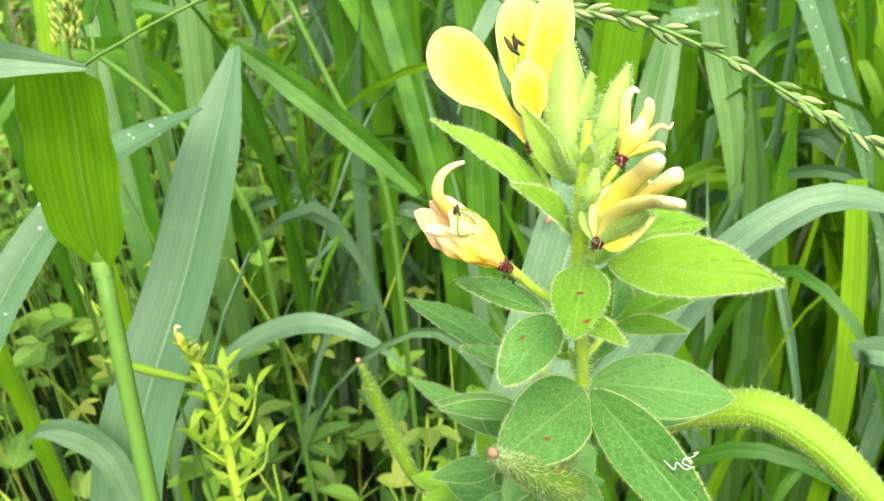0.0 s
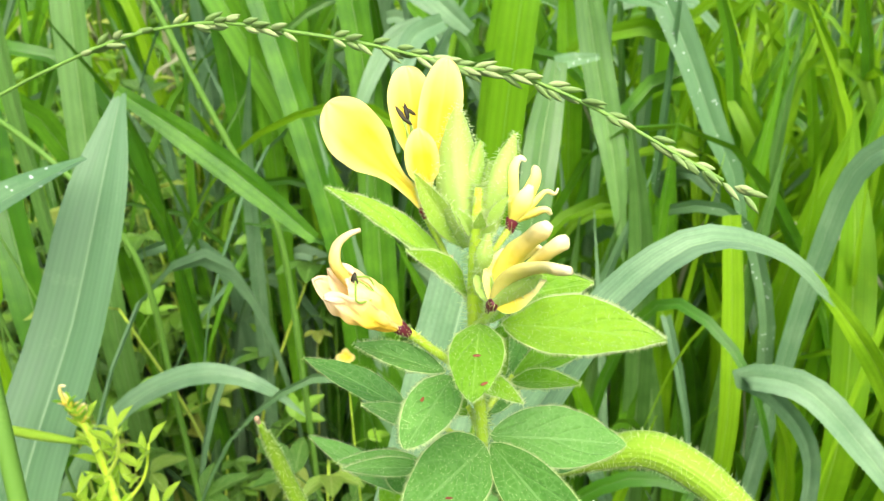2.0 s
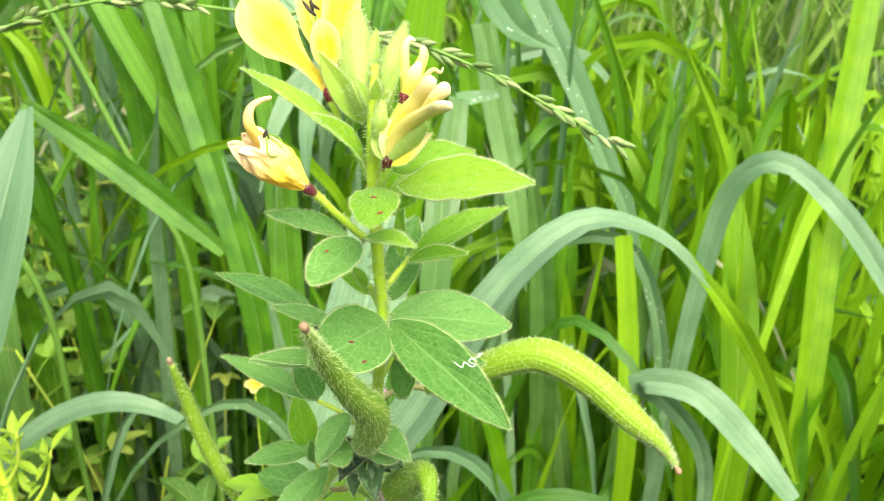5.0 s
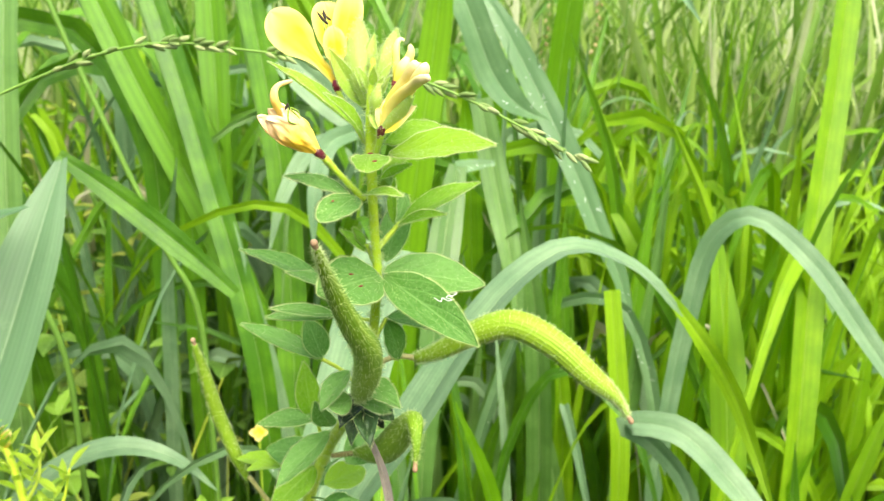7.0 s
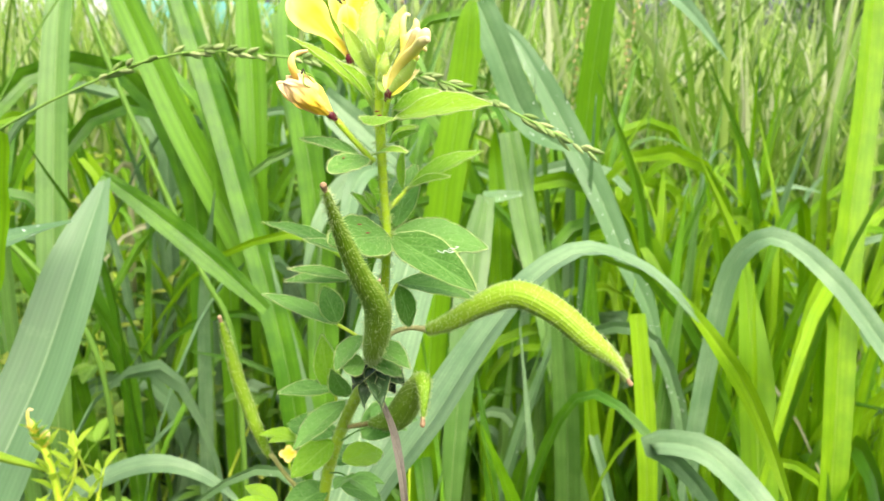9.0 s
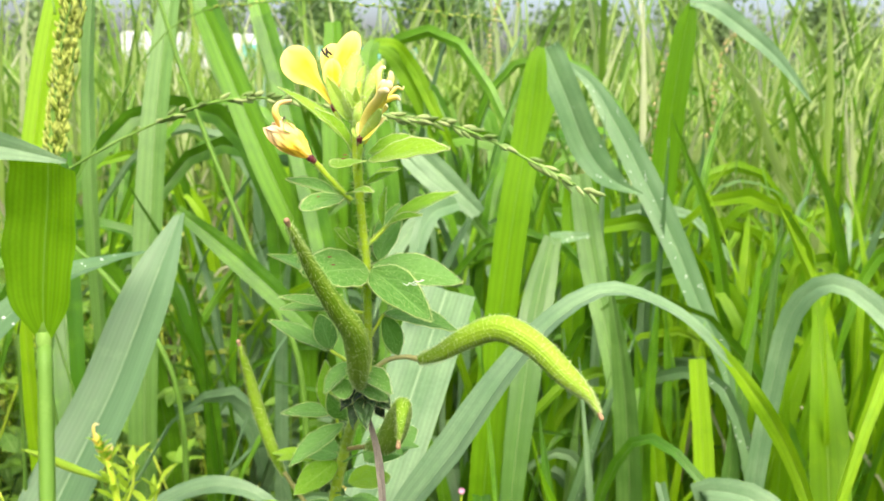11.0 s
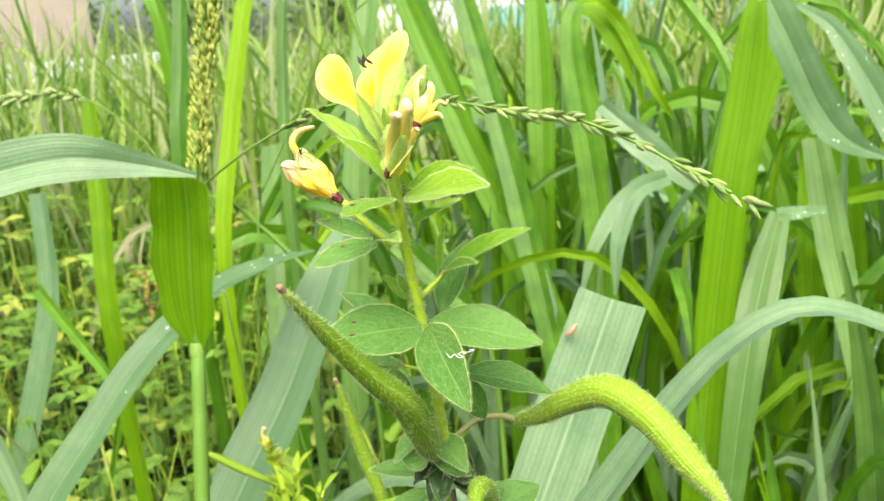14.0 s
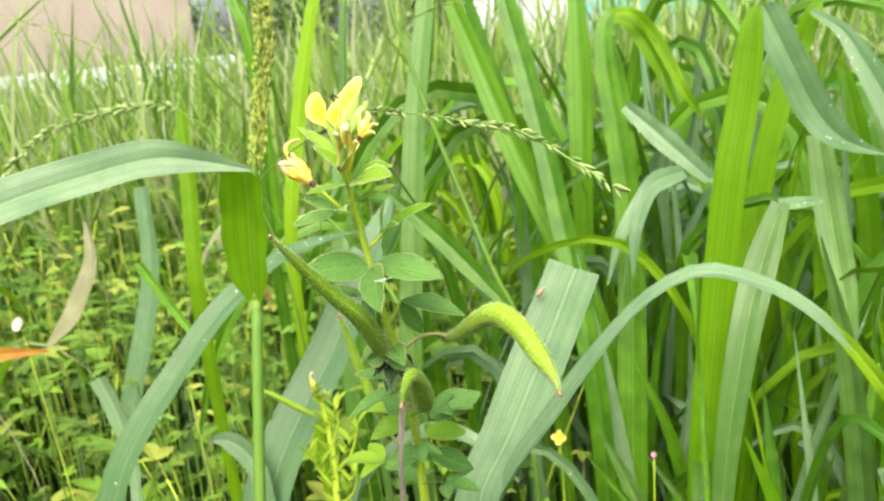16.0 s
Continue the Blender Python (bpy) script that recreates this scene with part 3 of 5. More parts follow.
for b, e, w, m in (((0.0245, 0.1400, 0.6085), (0.0372, 0.1540, 0.6125), 0.0105, LEAF_LOW), ((0.0180, 0.1400, 0.6100), (0.0050, 0.1440, 0.6105), 0.0080, LEAF_LOW), ((0.0170, 0.1400, 0.6080), (0.0075, 0.1300, 0.6030), 0.0075, LEAF_TOP),
                   ((0.0190, 0.1450, 0.5990), (0.0295, 0.1560, 0.5960), 0.0078, LEAF_TOP), ((0.0180, 0.1480, 0.5900), (0.0290, 0.1600, 0.5790), 0.0085, LEAF_LOW), ((0.0150, 0.1480, 0.5900), (0.0030, 0.1420, 0.5850), 0.0085, LEAF_LOW)):
    add_leaf(b, e, w, m, up=(0.1, -0.55, 0.8), fold=0.16, droop=0.07, blunt=0.4, fuzz=200)

# small bracts crowded among the buds
for k in range(9):
    a = k * 2.4 + 0.5
    b = np.array((0.0295 + 0.0010 * math.cos(a), 0.1040 + 0.0010 * math.sin(a), 0.7035 + 0.0004 * k))
    e = b + np.array((0.0024 * math.cos(a), 0.0024 * math.sin(a), 0.0040 + 0.0008 * math.sin(k * 1.7)))
    add_leaf(b, e, 0.0014, SEPAL, "bract", fuzz=60, up=(-math.cos(a) * 0.4, -0.7, 0.5), fold=0.3, droop=0.10)

# pods
def pod(rows, fuzz, name="pod", stalk=None, tip=None, ridges=12):
    g = Geo()
    m = tube(g, rows, 56, 36, ridges=ridges, depth=0.014)
    fuzz_tube(g, m, int(fuzz * 1.4), 0.00100, 1, R, 0.000048)
    body = g.build(name, [POD, HAIR], plant, "green ribbed hairy seed pod")
    if stalk:
        rod(stalk, STALK, "pod_stalk", body, fuzz=132, n=14)
    if tip is not None:
        a = np.array(rows[-1][:3])
        d = unit(a - np.array(rows[-2][:3]))
        rod([(*(a - d * 0.0006), 0.00045), (*(a + d * 0.0008), 0.0005), (*(a + d * 0.0016), 0.0006), (*(a + d * 0.0020), 0.0002)], TIP, "pod_tip", body, n=8)
    return body


pod([(0.0278, 0.1150, 0.6405, 0.0012), (0.0282, 0.1105, 0.6450, 0.0022), (0.0292, 0.1050, 0.6520, 0.0027), (0.0290, 0.1000, 0.6590, 0.0026), (0.0264, 0.0940, 0.6662, 0.0021), (0.0235, 0.0870, 0.6755, 0.0015), (0.0220, 0.0825, 0.6815, 0.0009), (0.0211, 0.0794, 0.6856, 0.0005)], 1500, tip=1)
pod([(0.0402, 0.1295, 0.6424, 0.0011), (0.0450, 0.1282, 0.6448, 0.0019), (0.0525, 0.1257, 0.6503, 0.0027), (0.0600, 0.1228, 0.6538, 0.0031), (0.0680, 0.1188, 0.6514, 0.0030), (0.0755, 0.1132, 0.6462, 0.0025), (0.0790, 0.1105, 0.6440, 0.0016), (0.0810, 0.1088, 0.6422, 0.0008), (0.0822, 0.1074, 0.6404, 0.0005)], 2600,
    stalk=[(0.0285, 0.1220, 0.6405, 0.0006), (0.0320, 0.1265, 0.6428, 0.0006), (0.0365, 0.1290, 0.6432, 0.0006), (0.0404, 0.1295, 0.6425, 0.0008)], tip=1)
pod([(-0.0010, 0.1510, 0.5970, 0.0007), (-0.0032, 0.1500, 0.6040, 0.0015), (-0.0075, 0.1505, 0.6165, 0.0017), (-0.0100, 0.1495, 0.6280, 0.0014), (-0.0117, 0.1480, 0.6370, 0.0006)], 700,
    stalk=[(0.0120, 0.1500, 0.5830, 0.0006), (0.0050, 0.1500, 0.5900, 0.0006), (-0.0005, 0.1500, 0.5985, 0.0006)], tip=1)
pod([(0.0270, 0.1300, 0.6180, 0.0008), (0.0330, 0.1230, 0.6230, 0.0030), (0.0372, 0.1140, 0.6340, 0.0028), (0.0387, 0.1075, 0.6392, 0.0018), (0.0389, 0.1035, 0.6370, 0.0010), (0.0387, 0.1018, 0.6338, 0.0004)], 700,
    stalk=[(0.0215, 0.1320, 0.6160, 0.0006), (0.0270, 0.1300, 0.6180, 0.0006)], tip=1)
g = Geo()
ribbon(g, [(0.0292, 0.1190, 0.6310, 0.0010, 0), (0.0325, 0.1110, 0.6255, 0.0018, 25), (0.0352, 0.1040, 0.6150, 0.0016, -10), (0.0358, 0.1010, 0.6020, 0.0017, 15), (0.0350, 0.1000, 0.5900, 0.0006, 0)], 26, keel=0.35, wave=0.12, rng=R)
g.build("withered_leaf", WITHERED, plant, "withered brown hanging leaf")


# flowers
def petal(parent, base, tip, width, mat=PETAL, **kw):
    g = Geo()
    args = dict(shape=1.7, blunt=0.8, claw=0.28, fold=0.05, droop=0.08, toward=(0.027, -0.02, 0.735), n=34, cols=17)
    leaflet(g, base, tip, width, **(args | kw))
    return g.build("petal", mat, parent)


def rolled(parent, rows, mat=PETAL_OLD, name="petal"):
    g = Geo()
    tube(g, rows, 20, 10, flat=0.62)
    return g.build(name, mat, parent)


def flower(name, label):
    ob = new(name)
    ob.parent = plant
    return tagged(ob, label)


def flower_base(parent, at, d, r=0.0010):
    a, d = np.array(at), unit(d)
    return rod([(*(a - d * 0.0012), 0.0005), (*(a - d * 0.0005), r * 0.7), (*(a + d * 0.0004), r * 0.85), (*(a + d * 0.0012), 0.0005)], MAROON, "calyx", parent, fuzz=60, label="dark maroon hairy calyx")


def stamens(parent, base, tip, spread, count, long=0.0022):
    base, tip = np.array(base), np.array(tip)
    for k in range(count):
        e = tip + spread * R.normal(size=3)
        rod([(*base, 0.00012), (*(0.5 * (base + e) + 0.0008 * R.normal(size=3)), 0.00012), (*e, 0.00012)], SEPAL, "filament", parent, n=8, sides=5)
        g = Geo()
        pip(g, e, tip - base + 0.004 * R.normal(size=3), long, long * 0.32)
        g.build("anther", STAMEN, parent, "dark anther")


open_flower = flower("flower", "fully open flower with broad yellow petals")
F1 = (0.0232, 0.1095, 0.7062)
petal(open_flower, F1, (0.0116, 0.1150, 0.7168), 0.0072, toward=(0.02, -0.02, 0.735), shape=2.0, claw=0.34, fold=0.08, crumple=0.008)
petal(open_flower, F1, (0.0207, 0.1240, 0.7184), 0.0056, fold=0.34, shape=1.7, crumple=0.01)
petal(open_flower, F1, (0.0260, 0.1192, 0.7210), 0.0052, fold=0.18, shape=1.6, crumple=0.01)
petal(open_flower, (0.0236, 0.1085, 0.7066), (0.0226, 0.1110, 0.7152), 0.0040, fold=0.22, droop=0.10, shape=1.5, crumple=0.012)
flower_base(open_flower, (0.0234, 0.1097, 0.7050), (-0.2, -0.1, 1))
stamens(open_flower, F1, (0.0205, 0.1120, 0.7160), 0.0006, 4)
rod([(0.0285, 0.1045, 0.6960, 0.0004), (0.0258, 0.1075, 0.7000, 0.0004), (0.0234, 0.1097, 0.7045, 0.0005)], STEM, "pedicel", open_flower, fuzz=176)

faded = flower("flower", "fading flower with curled pinkish-yellow petals")
flower_base(faded, (0.0207, 0.0986, 0.6956), (-0.76, 0.0, 0.65), 0.0010)
rod([(0.0282, 0.1020, 0.6868, 0.0006), (0.0250, 0.1005, 0.6905, 0.0005), (0.0215, 0.0990, 0.6948, 0.0006)], STEM, "pedicel", faded, fuzz=352)
axis = unit(np.array((-0.0086, -0.0001, 0.0072)))
right = unit(np.array((0.0072, 0.0, 0.0086)))
deep = np.cross(axis, right)
for turn, long, wide, out in ((-1.9, 0.0098, 0.0048, 0.0018), (2.5, 0.0110, 0.0040, 0.0023), (0.6, 0.0098, 0.0040, 0.0016), (-0.5, 0.0090, 0.0038, 0.0014), (1.7, 0.0104, 0.0042, 0.0017)):
    away = math.cos(turn) * right + math.sin(turn) * deep
    b = np.array((0.0206, 0.0986, 0.6958)) + 0.0006 * away
    g = Geo()
    leaflet(g, b, b + axis * long + away * out, wide, up=away, fold=-0.20, droop=0.10, shape=1.35, blunt=0.9, n=30, cols=17, curl=-0.10, crumple=0.045)
    g.build("petal", PETAL_OLD, faded)
rolled(faded, [(0.0185, 0.0988, 0.6975, 0.0006), (0.0150, 0.0992, 0.7015, 0.0011), (0.0136, 0.0985, 0.7046, 0.0010), (0.0138, 0.0998, 0.7060, 0.0008), (0.0150, 0.1012, 0.7066, 0.0006), (0.0162, 0.1018, 0.7068, 0.0004)])
stamens(faded, (0.0180, 0.0975, 0.7005), (0.0163, 0.0968, 0.7038), 0.0003, 3, 0.0013)

half = flower("flower", "half-closed flower with rolled orange-yellow petals")
flower_base(half, (0.0309, 0.0974, 0.6996), (0.25, -0.45, 0.8), 0.0009)
rod([(0.0295, 0.1030, 0.6930, 0.0005), (0.0303, 0.1000, 0.6960, 0.0005), (0.0309, 0.0975, 0.6992, 0.0006)], STEM, "pedicel", half, fuzz=176)
for rows, mat in (([(0.0310, 0.0974, 0.6999, .0005), (0.0320, 0.0966, 0.7030, .0010), (0.0335, 0.0945, 0.7059, .0010), (0.0356, 0.0915, 0.7082, .0009), (0.0367, 0.0889, 0.7095, .0009), (0.0377, 0.0881, 0.7099, .0006)], PETAL_ROLL),
                  ([(0.0310, 0.0988, 0.6992, .0005), (0.0319, 0.0994, 0.7027, .0010), (0.0333, 0.0990, 0.7055, .0012), (0.0347, 0.0973, 0.7081, .0010), (0.0357, 0.0953, 0.7104, .0010), (0.0362, 0.0948, 0.7113, .0006)], PETAL_ROLL),
                  ([(0.0313, 0.0975, 0.7000, .0005), (0.0336, 0.0965, 0.7035, .0009), (0.0354, 0.0945, 0.7073, .0009), (0.0366, 0.0926, 0.7098, .0010), (0.0375, 0.0922, 0.7108, .0010), (0.0378, 0.0925, 0.7110, .0005)], PETAL_ROLL),
                  ([(0.0311, 0.0997, 0.6987, .0005), (0.0321, 0.1004, 0.7015, .0012), (0.0337, 0.0996, 0.7045, .0009), (0.0358, 0.0987, 0.7063, .0006), (0.0362, 0.0977, 0.7065, .0003)], PETAL_ROLL)):
    rolled(half, rows, mat)
for tip, wide in (((0.0338, 0.1028, 0.7047), 0.0040), ((0.0365, 0.0952, 0.7044), 0.0034), ((0.0297, 0.1020, 0.7027), 0.0022)):
    add_leaf((0.0309, 0.0974, 0.6996), tip, wide, SEPAL if wide == 0.0022 else PETAL_ROLL, "sepal", half, fuzz=160, up=(-0.3, -0.8, 0.4), fold=0.3, droop=0.12)
rod([(0.0310, 0.0974, 0.6999, .0006), (0.0328, 0.0967, 0.7020, .0012), (0.0345, 0.0949, 0.7044, .0010), (0.0354, 0.0937, 0.7060, .0004)], SEPAL, "young_pod", half, fuzz=200)

shrunk = flower("flower", "withering flower with thin curling yellow petals")
flower_base(shrunk, (0.0333, 0.1046, 0.7062), (0.2, 0, 1), 0.0009)
rod([(0.0296, 0.1035, 0.6990, 0.0004), (0.0315, 0.1040, 0.7030, 0.0004), (0.0333, 0.1046, 0.7058, 0.0005)], STEM, "pedicel", shrunk, fuzz=176)
for rows in ([(0.0333, 0.1046, 0.7065, 0.0005), (0.0334, 0.1050, 0.7100, 0.0007), (0.0334, 0.1056, 0.7128, 0.0006), (0.0341, 0.1058, 0.7138, 0.0004), (0.0347, 0.1056, 0.7135, 0.0002)],
             [(0.0335, 0.1046, 0.7066, 0.0005), (0.0350, 0.1050, 0.7095, 0.0009), (0.0359, 0.1055, 0.7118, 0.0007), (0.0357, 0.1056, 0.7128, 0.0004), (0.0363, 0.1056, 0.7124, 0.0002)],
             [(0.0336, 0.1046, 0.7065, 0.0005), (0.0357, 0.1050, 0.7085, 0.0006), (0.0372, 0.1055, 0.7098, 0.0004), (0.0382, 0.1056, 0.7094, 0.0003), (0.0385, 0.1056, 0.7101, 0.0002)],
             [(0.0336, 0.1046, 0.7064, 0.0005), (0.0355, 0.1046, 0.7074, 0.0008), (0.0372, 0.1048, 0.7078, 0.0006), (0.0378, 0.1048, 0.7072, 0.0003)],
             [(0.0334, 0.1044, 0.7066, 0.0006), (0.0344, 0.1043, 0.7090, 0.0012), (0.0353, 0.1045, 0.7110, 0.0004)]):
    rolled(shrunk, rows, PETAL_ROLL)


def bud(rows, name="bud", fuzz=484):
    g = Geo()
    m = tube(g, rows, 26, 16, flat=0.8, ridges=4, depth=0.05)
    fuzz_tube(g, m, fuzz, 0.0006, 1, R)
    return g.build(name, [SEPAL, HAIR], plant, "pale green hairy flower bud")


bud([(0.0284, 0.1045, 0.7030, 0.0008), (0.0276, 0.1070, 0.7072, 0.0030), (0.0272, 0.1100, 0.7106, 0.0031), (0.0271, 0.1135, 0.7142, 0.0017), (0.0270, 0.1162, 0.7168, 0.0002)], fuzz=900)
bud([(0.0300, 0.1050, 0.7035, 0.0005), (0.0304, 0.1060, 0.7065, 0.0013), (0.0308, 0.1075, 0.7095, 0.0013), (0.0310, 0.1090, 0.7120, 0.0003)])
bud([(0.0300, 0.1050, 0.7070, 0.0006), (0.0318, 0.1062, 0.7100, 0.0017), (0.0328, 0.1080, 0.7128, 0.0014), (0.0337, 0.1095, 0.7152, 0.0002)])
bud([(0.0295, 0.1005, 0.7020, 0.0005), (0.0300, 0.1000, 0.7045, 0.0010), (0.0304, 0.1005, 0.7070, 0.0003)], fuzz=176)
bud([(0.0285, 0.1060, 0.7080, 0.0005), (0.0290, 0.1080, 0.7110, 0.0014), (0.0298, 0.1100, 0.7140, 0.0003)], fuzz=264)

# small insects and a white thread on the leaves
for at, d in (((0.0291, 0.0912, 0.6974), (1, 0.1, 0)), ((0.0231, 0.0945, 0.6886), (0.3, 1, 0)), ((0.0297, 0.0868, 0.6972), (1, 0.5, 0.1)), ((0.0262, 0.0900, 0.6775), (1, 0, 0)), ((0.0278, 0.0860, 0.6770), (1, 0.6, 0))):
    g = Geo()
    pip(g, at, d, 0.0010, 0.00042)
    tagged(g.build("leaf_insect", INSECT), "tiny reddish insect resting on a leaflet", "insect", "insects on the leaflets")
g = Geo()
knot = np.array((0.0425, 0.0925, 0.6718))
tube(g, [(*(knot + 0.001 * np.array(p)), 0.00007) for p in ((-2.3, 0.5, 0.3), (-1.2, -0.6, 0.1), (-0.9, 0.2, 0.4), (0.1, -0.6, 0.2), (0.7, -0.3, 0.3), (-0.2, 0.1, 0.5), (0.3, 0.9, 0.6), (0.9, 0.4, 0.5), (0.2, 0.6, 0.7), (1.1, 1.2, 0.5), (1.8, 1.9, 0.6), (1.2, 1.5, 0.8))], 90, 6)
tagged(g.build("white_thread", THREAD), "curly white thread lying on a leaflet", "thread")

# lower foliage of the same plant
def trifoliate(parent, base, way, size, mat=LEAF_LOW, fuzz=0, name="leaf"):
    """A stalked leaf of three leaflets in one mesh."""
    g = Geo()
    base, way = np.array(base, float), unit(way)
    hub = base + way * size * 0.8
    tube(g, [(*base, size * 0.02), (*(0.5 * (base + hub) + (0, 0, size * 0.06)), size * 0.018), (*hub, size * 0.015)], 6, 5)
    flat = unit(np.cross(way, (0.1, 0.05, 1)))
    for turn, long in ((0, 1.0), (0.95, 0.78), (-0.95, 0.78)):
        d = unit(math.cos(turn) * way + math.sin(turn) * flat + np.array((0, 0, R.uniform(-0.35, 0.1))))
        leaflet(g, hub, hub + d * size * long, size * 0.46 * long, up=(0.15 * R.normal(), -0.15, 1), n=9, droop=0.10, blunt=0.4, fuzz=fuzz, rng=R)
    return g.build(name, [mat, HAIR], parent)


for k in range(34):
    z = 0.61 - 0.0062 * k * (1 + 0.02 * k)
    if z < 0.12:
        break
    a = k * 2.4 + 0.4
    y = float(np.interp(-z, [-0.612, -0.586, -0.48, -0.24], [0.135, 0.148, 0.164, 0.176]))
    x = float(np.interp(-z, [-0.612, -0.586, -0.48, -0.24], [0.020, 0.013, 0.008, 0.006]))
    trifoliate(plant, (x, y, z), (math.cos(a), math.sin(a) * 0.8 + 0.1, 0.25), R.uniform(0.011, 0.016) * (1 + 0.4 * (z < 0.5)), LEAF_TOP if k % 3 == 1 else LEAF_LOW)
# ---- the grass ----
def reach_ground(rows):
    """Carries a blade's lower end down to the soil."""
    (x, y, z, w, turn), (x2, y2, z2, w2, _) = rows[0], rows[1]
    k = np.clip(z / max(z2 - z, 0.08), 0, 1.2)
    gx, gy = x - 0.35 * k * (x2 - x), y - 0.25 * k * (y2 - y) + 0.02
    return [(gx, gy, -0.01, w * 0.5, turn), ((gx + 2 * x) / 3, (gy + 2 * y) / 3, z * 0.55, w * 0.85, turn), *rows]


def blade(parent, rows, mat, rooted=True, name="blade", label="", **kw):
    g = Geo()
    ribbon(g, reach_ground(rows) if rooted else rows, 40, wave=0.03, rng=R, **kw)
    return g.build(name, mat, parent, label)


SEED_MESHES = {}


def seed(parent, at, way, long, wide, mat):
    """One seed; all seeds of a colour share a mesh of unit length."""
    if mat.name not in SEED_MESHES:
        g = Geo()
        pip(g, (0, 0, 0), (0, 0, 1), 1.0, 1.0, sides=7, n=6)
        first = g.build("seed", mat)
        SEED_MESHES[mat.name] = first.data
        bpy.data.objects.remove(first)
    ob = new("seed", SEED_MESHES[mat.name])
    ob.parent = parent
    turn = Vector(way).to_track_quat("Z", "Y")
    ob.matrix_basis = Matrix.LocRotScale(Vector(at), turn, Vector((wide, wide, long)))
    return ob


def spike(parent, rows, seeds, seed_len, seed_wide, axis_r, mat, spread=0.6, density=2, name="seed_spike", spare=0.0, gaps=0.0):
    """A thin grass flower stalk with seeds set along it, each seed slanting outward."""
    s = spline(rows, seeds)
    tan = unit(np.gradient(s, axis=0))
    g = Geo()
    tube(g, [(*p, axis_r * (1.2 - 0.8 * i / len(s))) for i, p in enumerate(s[:: max(1, seeds // 30)])], 60, 6)
    axis = g.build("stalk", CULM, parent)
    for i in range(seeds):
        if i / seeds < spare or R.uniform() < gaps:
            continue
        for k in range(density if R.uniform() > gaps * 0.8 else 1):
            out = R.normal(size=3)
            out = unit(out - (out @ tan[i]) * tan[i])
            d = unit(tan[i] + spread * R.uniform(0.6, 1.5) * out)
            seed(parent, s[i] + d * seed_len * 0.5 + out * axis_r, d, seed_len * R.uniform(0.75, 1.15), seed_wide, mat)


def grass(label, group="tall grass plants"):
    return thing("grass_plant", label, "grass", group)


GP = {}

GP["flag"] = g = grass("tall grass with a folded flag leaf and a seed panicle")
blade(g, [(-0.108, 0.216, 0.611, 0.0052, 0), (-0.107, 0.215, 0.625, 0.0215, 0), (-0.104, 0.214, 0.646, 0.0272, 0), (-0.100, 0.212, 0.665, 0.0262, 0), (-0.097, 0.209, 0.679, 0.0245, 0)], GRASS_VIVID, False)
blade(g, [(-0.088, 0.204, 0.679, 0.0015, 0), (-0.103, 0.196, 0.684, 0.0083, 0), (-0.122, 0.185, 0.688, 0.0160, 0), (-0.146, 0.165, 0.684, 0.0182, 0), (-0.168, 0.139, 0.677, 0.0209, 0), (-0.187, 0.108, 0.665, 0.0187, 0)], GRASS_PALE, False)
blade(g, [(-0.181, 0.170, 0.514, 0.0175, 0), (-0.159, 0.214, 0.578, 0.0152, 0), (-0.149, 0.238, 0.600, 0.0142, 0), (-0.136, 0.273, 0.616, 0.0130, 30), (-0.123, 0.293, 0.620, 0.0148, 50), (-0.111, 0.312, 0.622, 0.0030, 50)], GRASS_SPOT, True)

GP["crease"] = g = grass("grass with a broad blue-green blade creased at its top")
blade(g, [(-0.143, 0.239, 0.480, 0.0300, 0), (-0.123, 0.298, 0.561, 0.0285, 0), (-0.114, 0.328, 0.604, 0.0225, 0), (-0.107, 0.350, 0.636, 0.0034, 0)], GRASS_PALE, True)
blade(g, [(-0.109, 0.349, 0.636, 0.0055, 0), (-0.084, 0.348, 0.617, 0.0114, 0), (-0.057, 0.344, 0.595, 0.0119, 0), (-0.031, 0.339, 0.572, 0.0058, 0)], GRASS, False)
blade(g, [(-0.167, 0.228, 0.523, 0.0012, 0), (-0.157, 0.233, 0.523, 0.0107, 10), (-0.144, 0.236, 0.510, 0.0126, 10), (-0.136, 0.232, 0.484, 0.0126, 10)], GRASS_PALE, True)
blade(g, [(-0.214, 0.385, 0.333, 0.0150, 40), (-0.189, 0.385, 0.391, 0.0160, 46), (-0.151, 0.385, 0.438, 0.0165, 52), (-0.114, 0.385, 0.458, 0.0150, 54), (-0.091, 0.385, 0.458, 0.0110, 50), (-0.070, 0.385, 0.447, 0.0060, 40), (-0.054, 0.385, 0.430, 0.0010, 30)], GRASS_PALE, True)

GP["cut"] = g = grass("grass with one cut-off blade and one long arching blade")
blade(g, [(0.010, 0.197, 0.536, 0.0203, 0), (0.019, 0.216, 0.563, 0.0234, 0), (0.027, 0.234, 0.589, 0.0248, 0), (0.038, 0.256, 0.625, 0.0240, 0)], GRASS_PALE, True)
blade(g, [(0.019, 0.196, 0.536, 0.0150, 62), (0.048, 0.203, 0.585, 0.0205, 64), (0.064, 0.211, 0.609, 0.0180, 64), (0.079, 0.217, 0.626, 0.0160, 64), (0.097, 0.223, 0.636, 0.0112, 60), (0.121, 0.233, 0.628, 0.0076, 54), (0.135, 0.237, 0.618, 0.0058, 40), (0.143, 0.238, 0.610, 0.0040, 20), (0.149, 0.238, 0.604, 0.0010, 10)], GRASS_PALE, True)
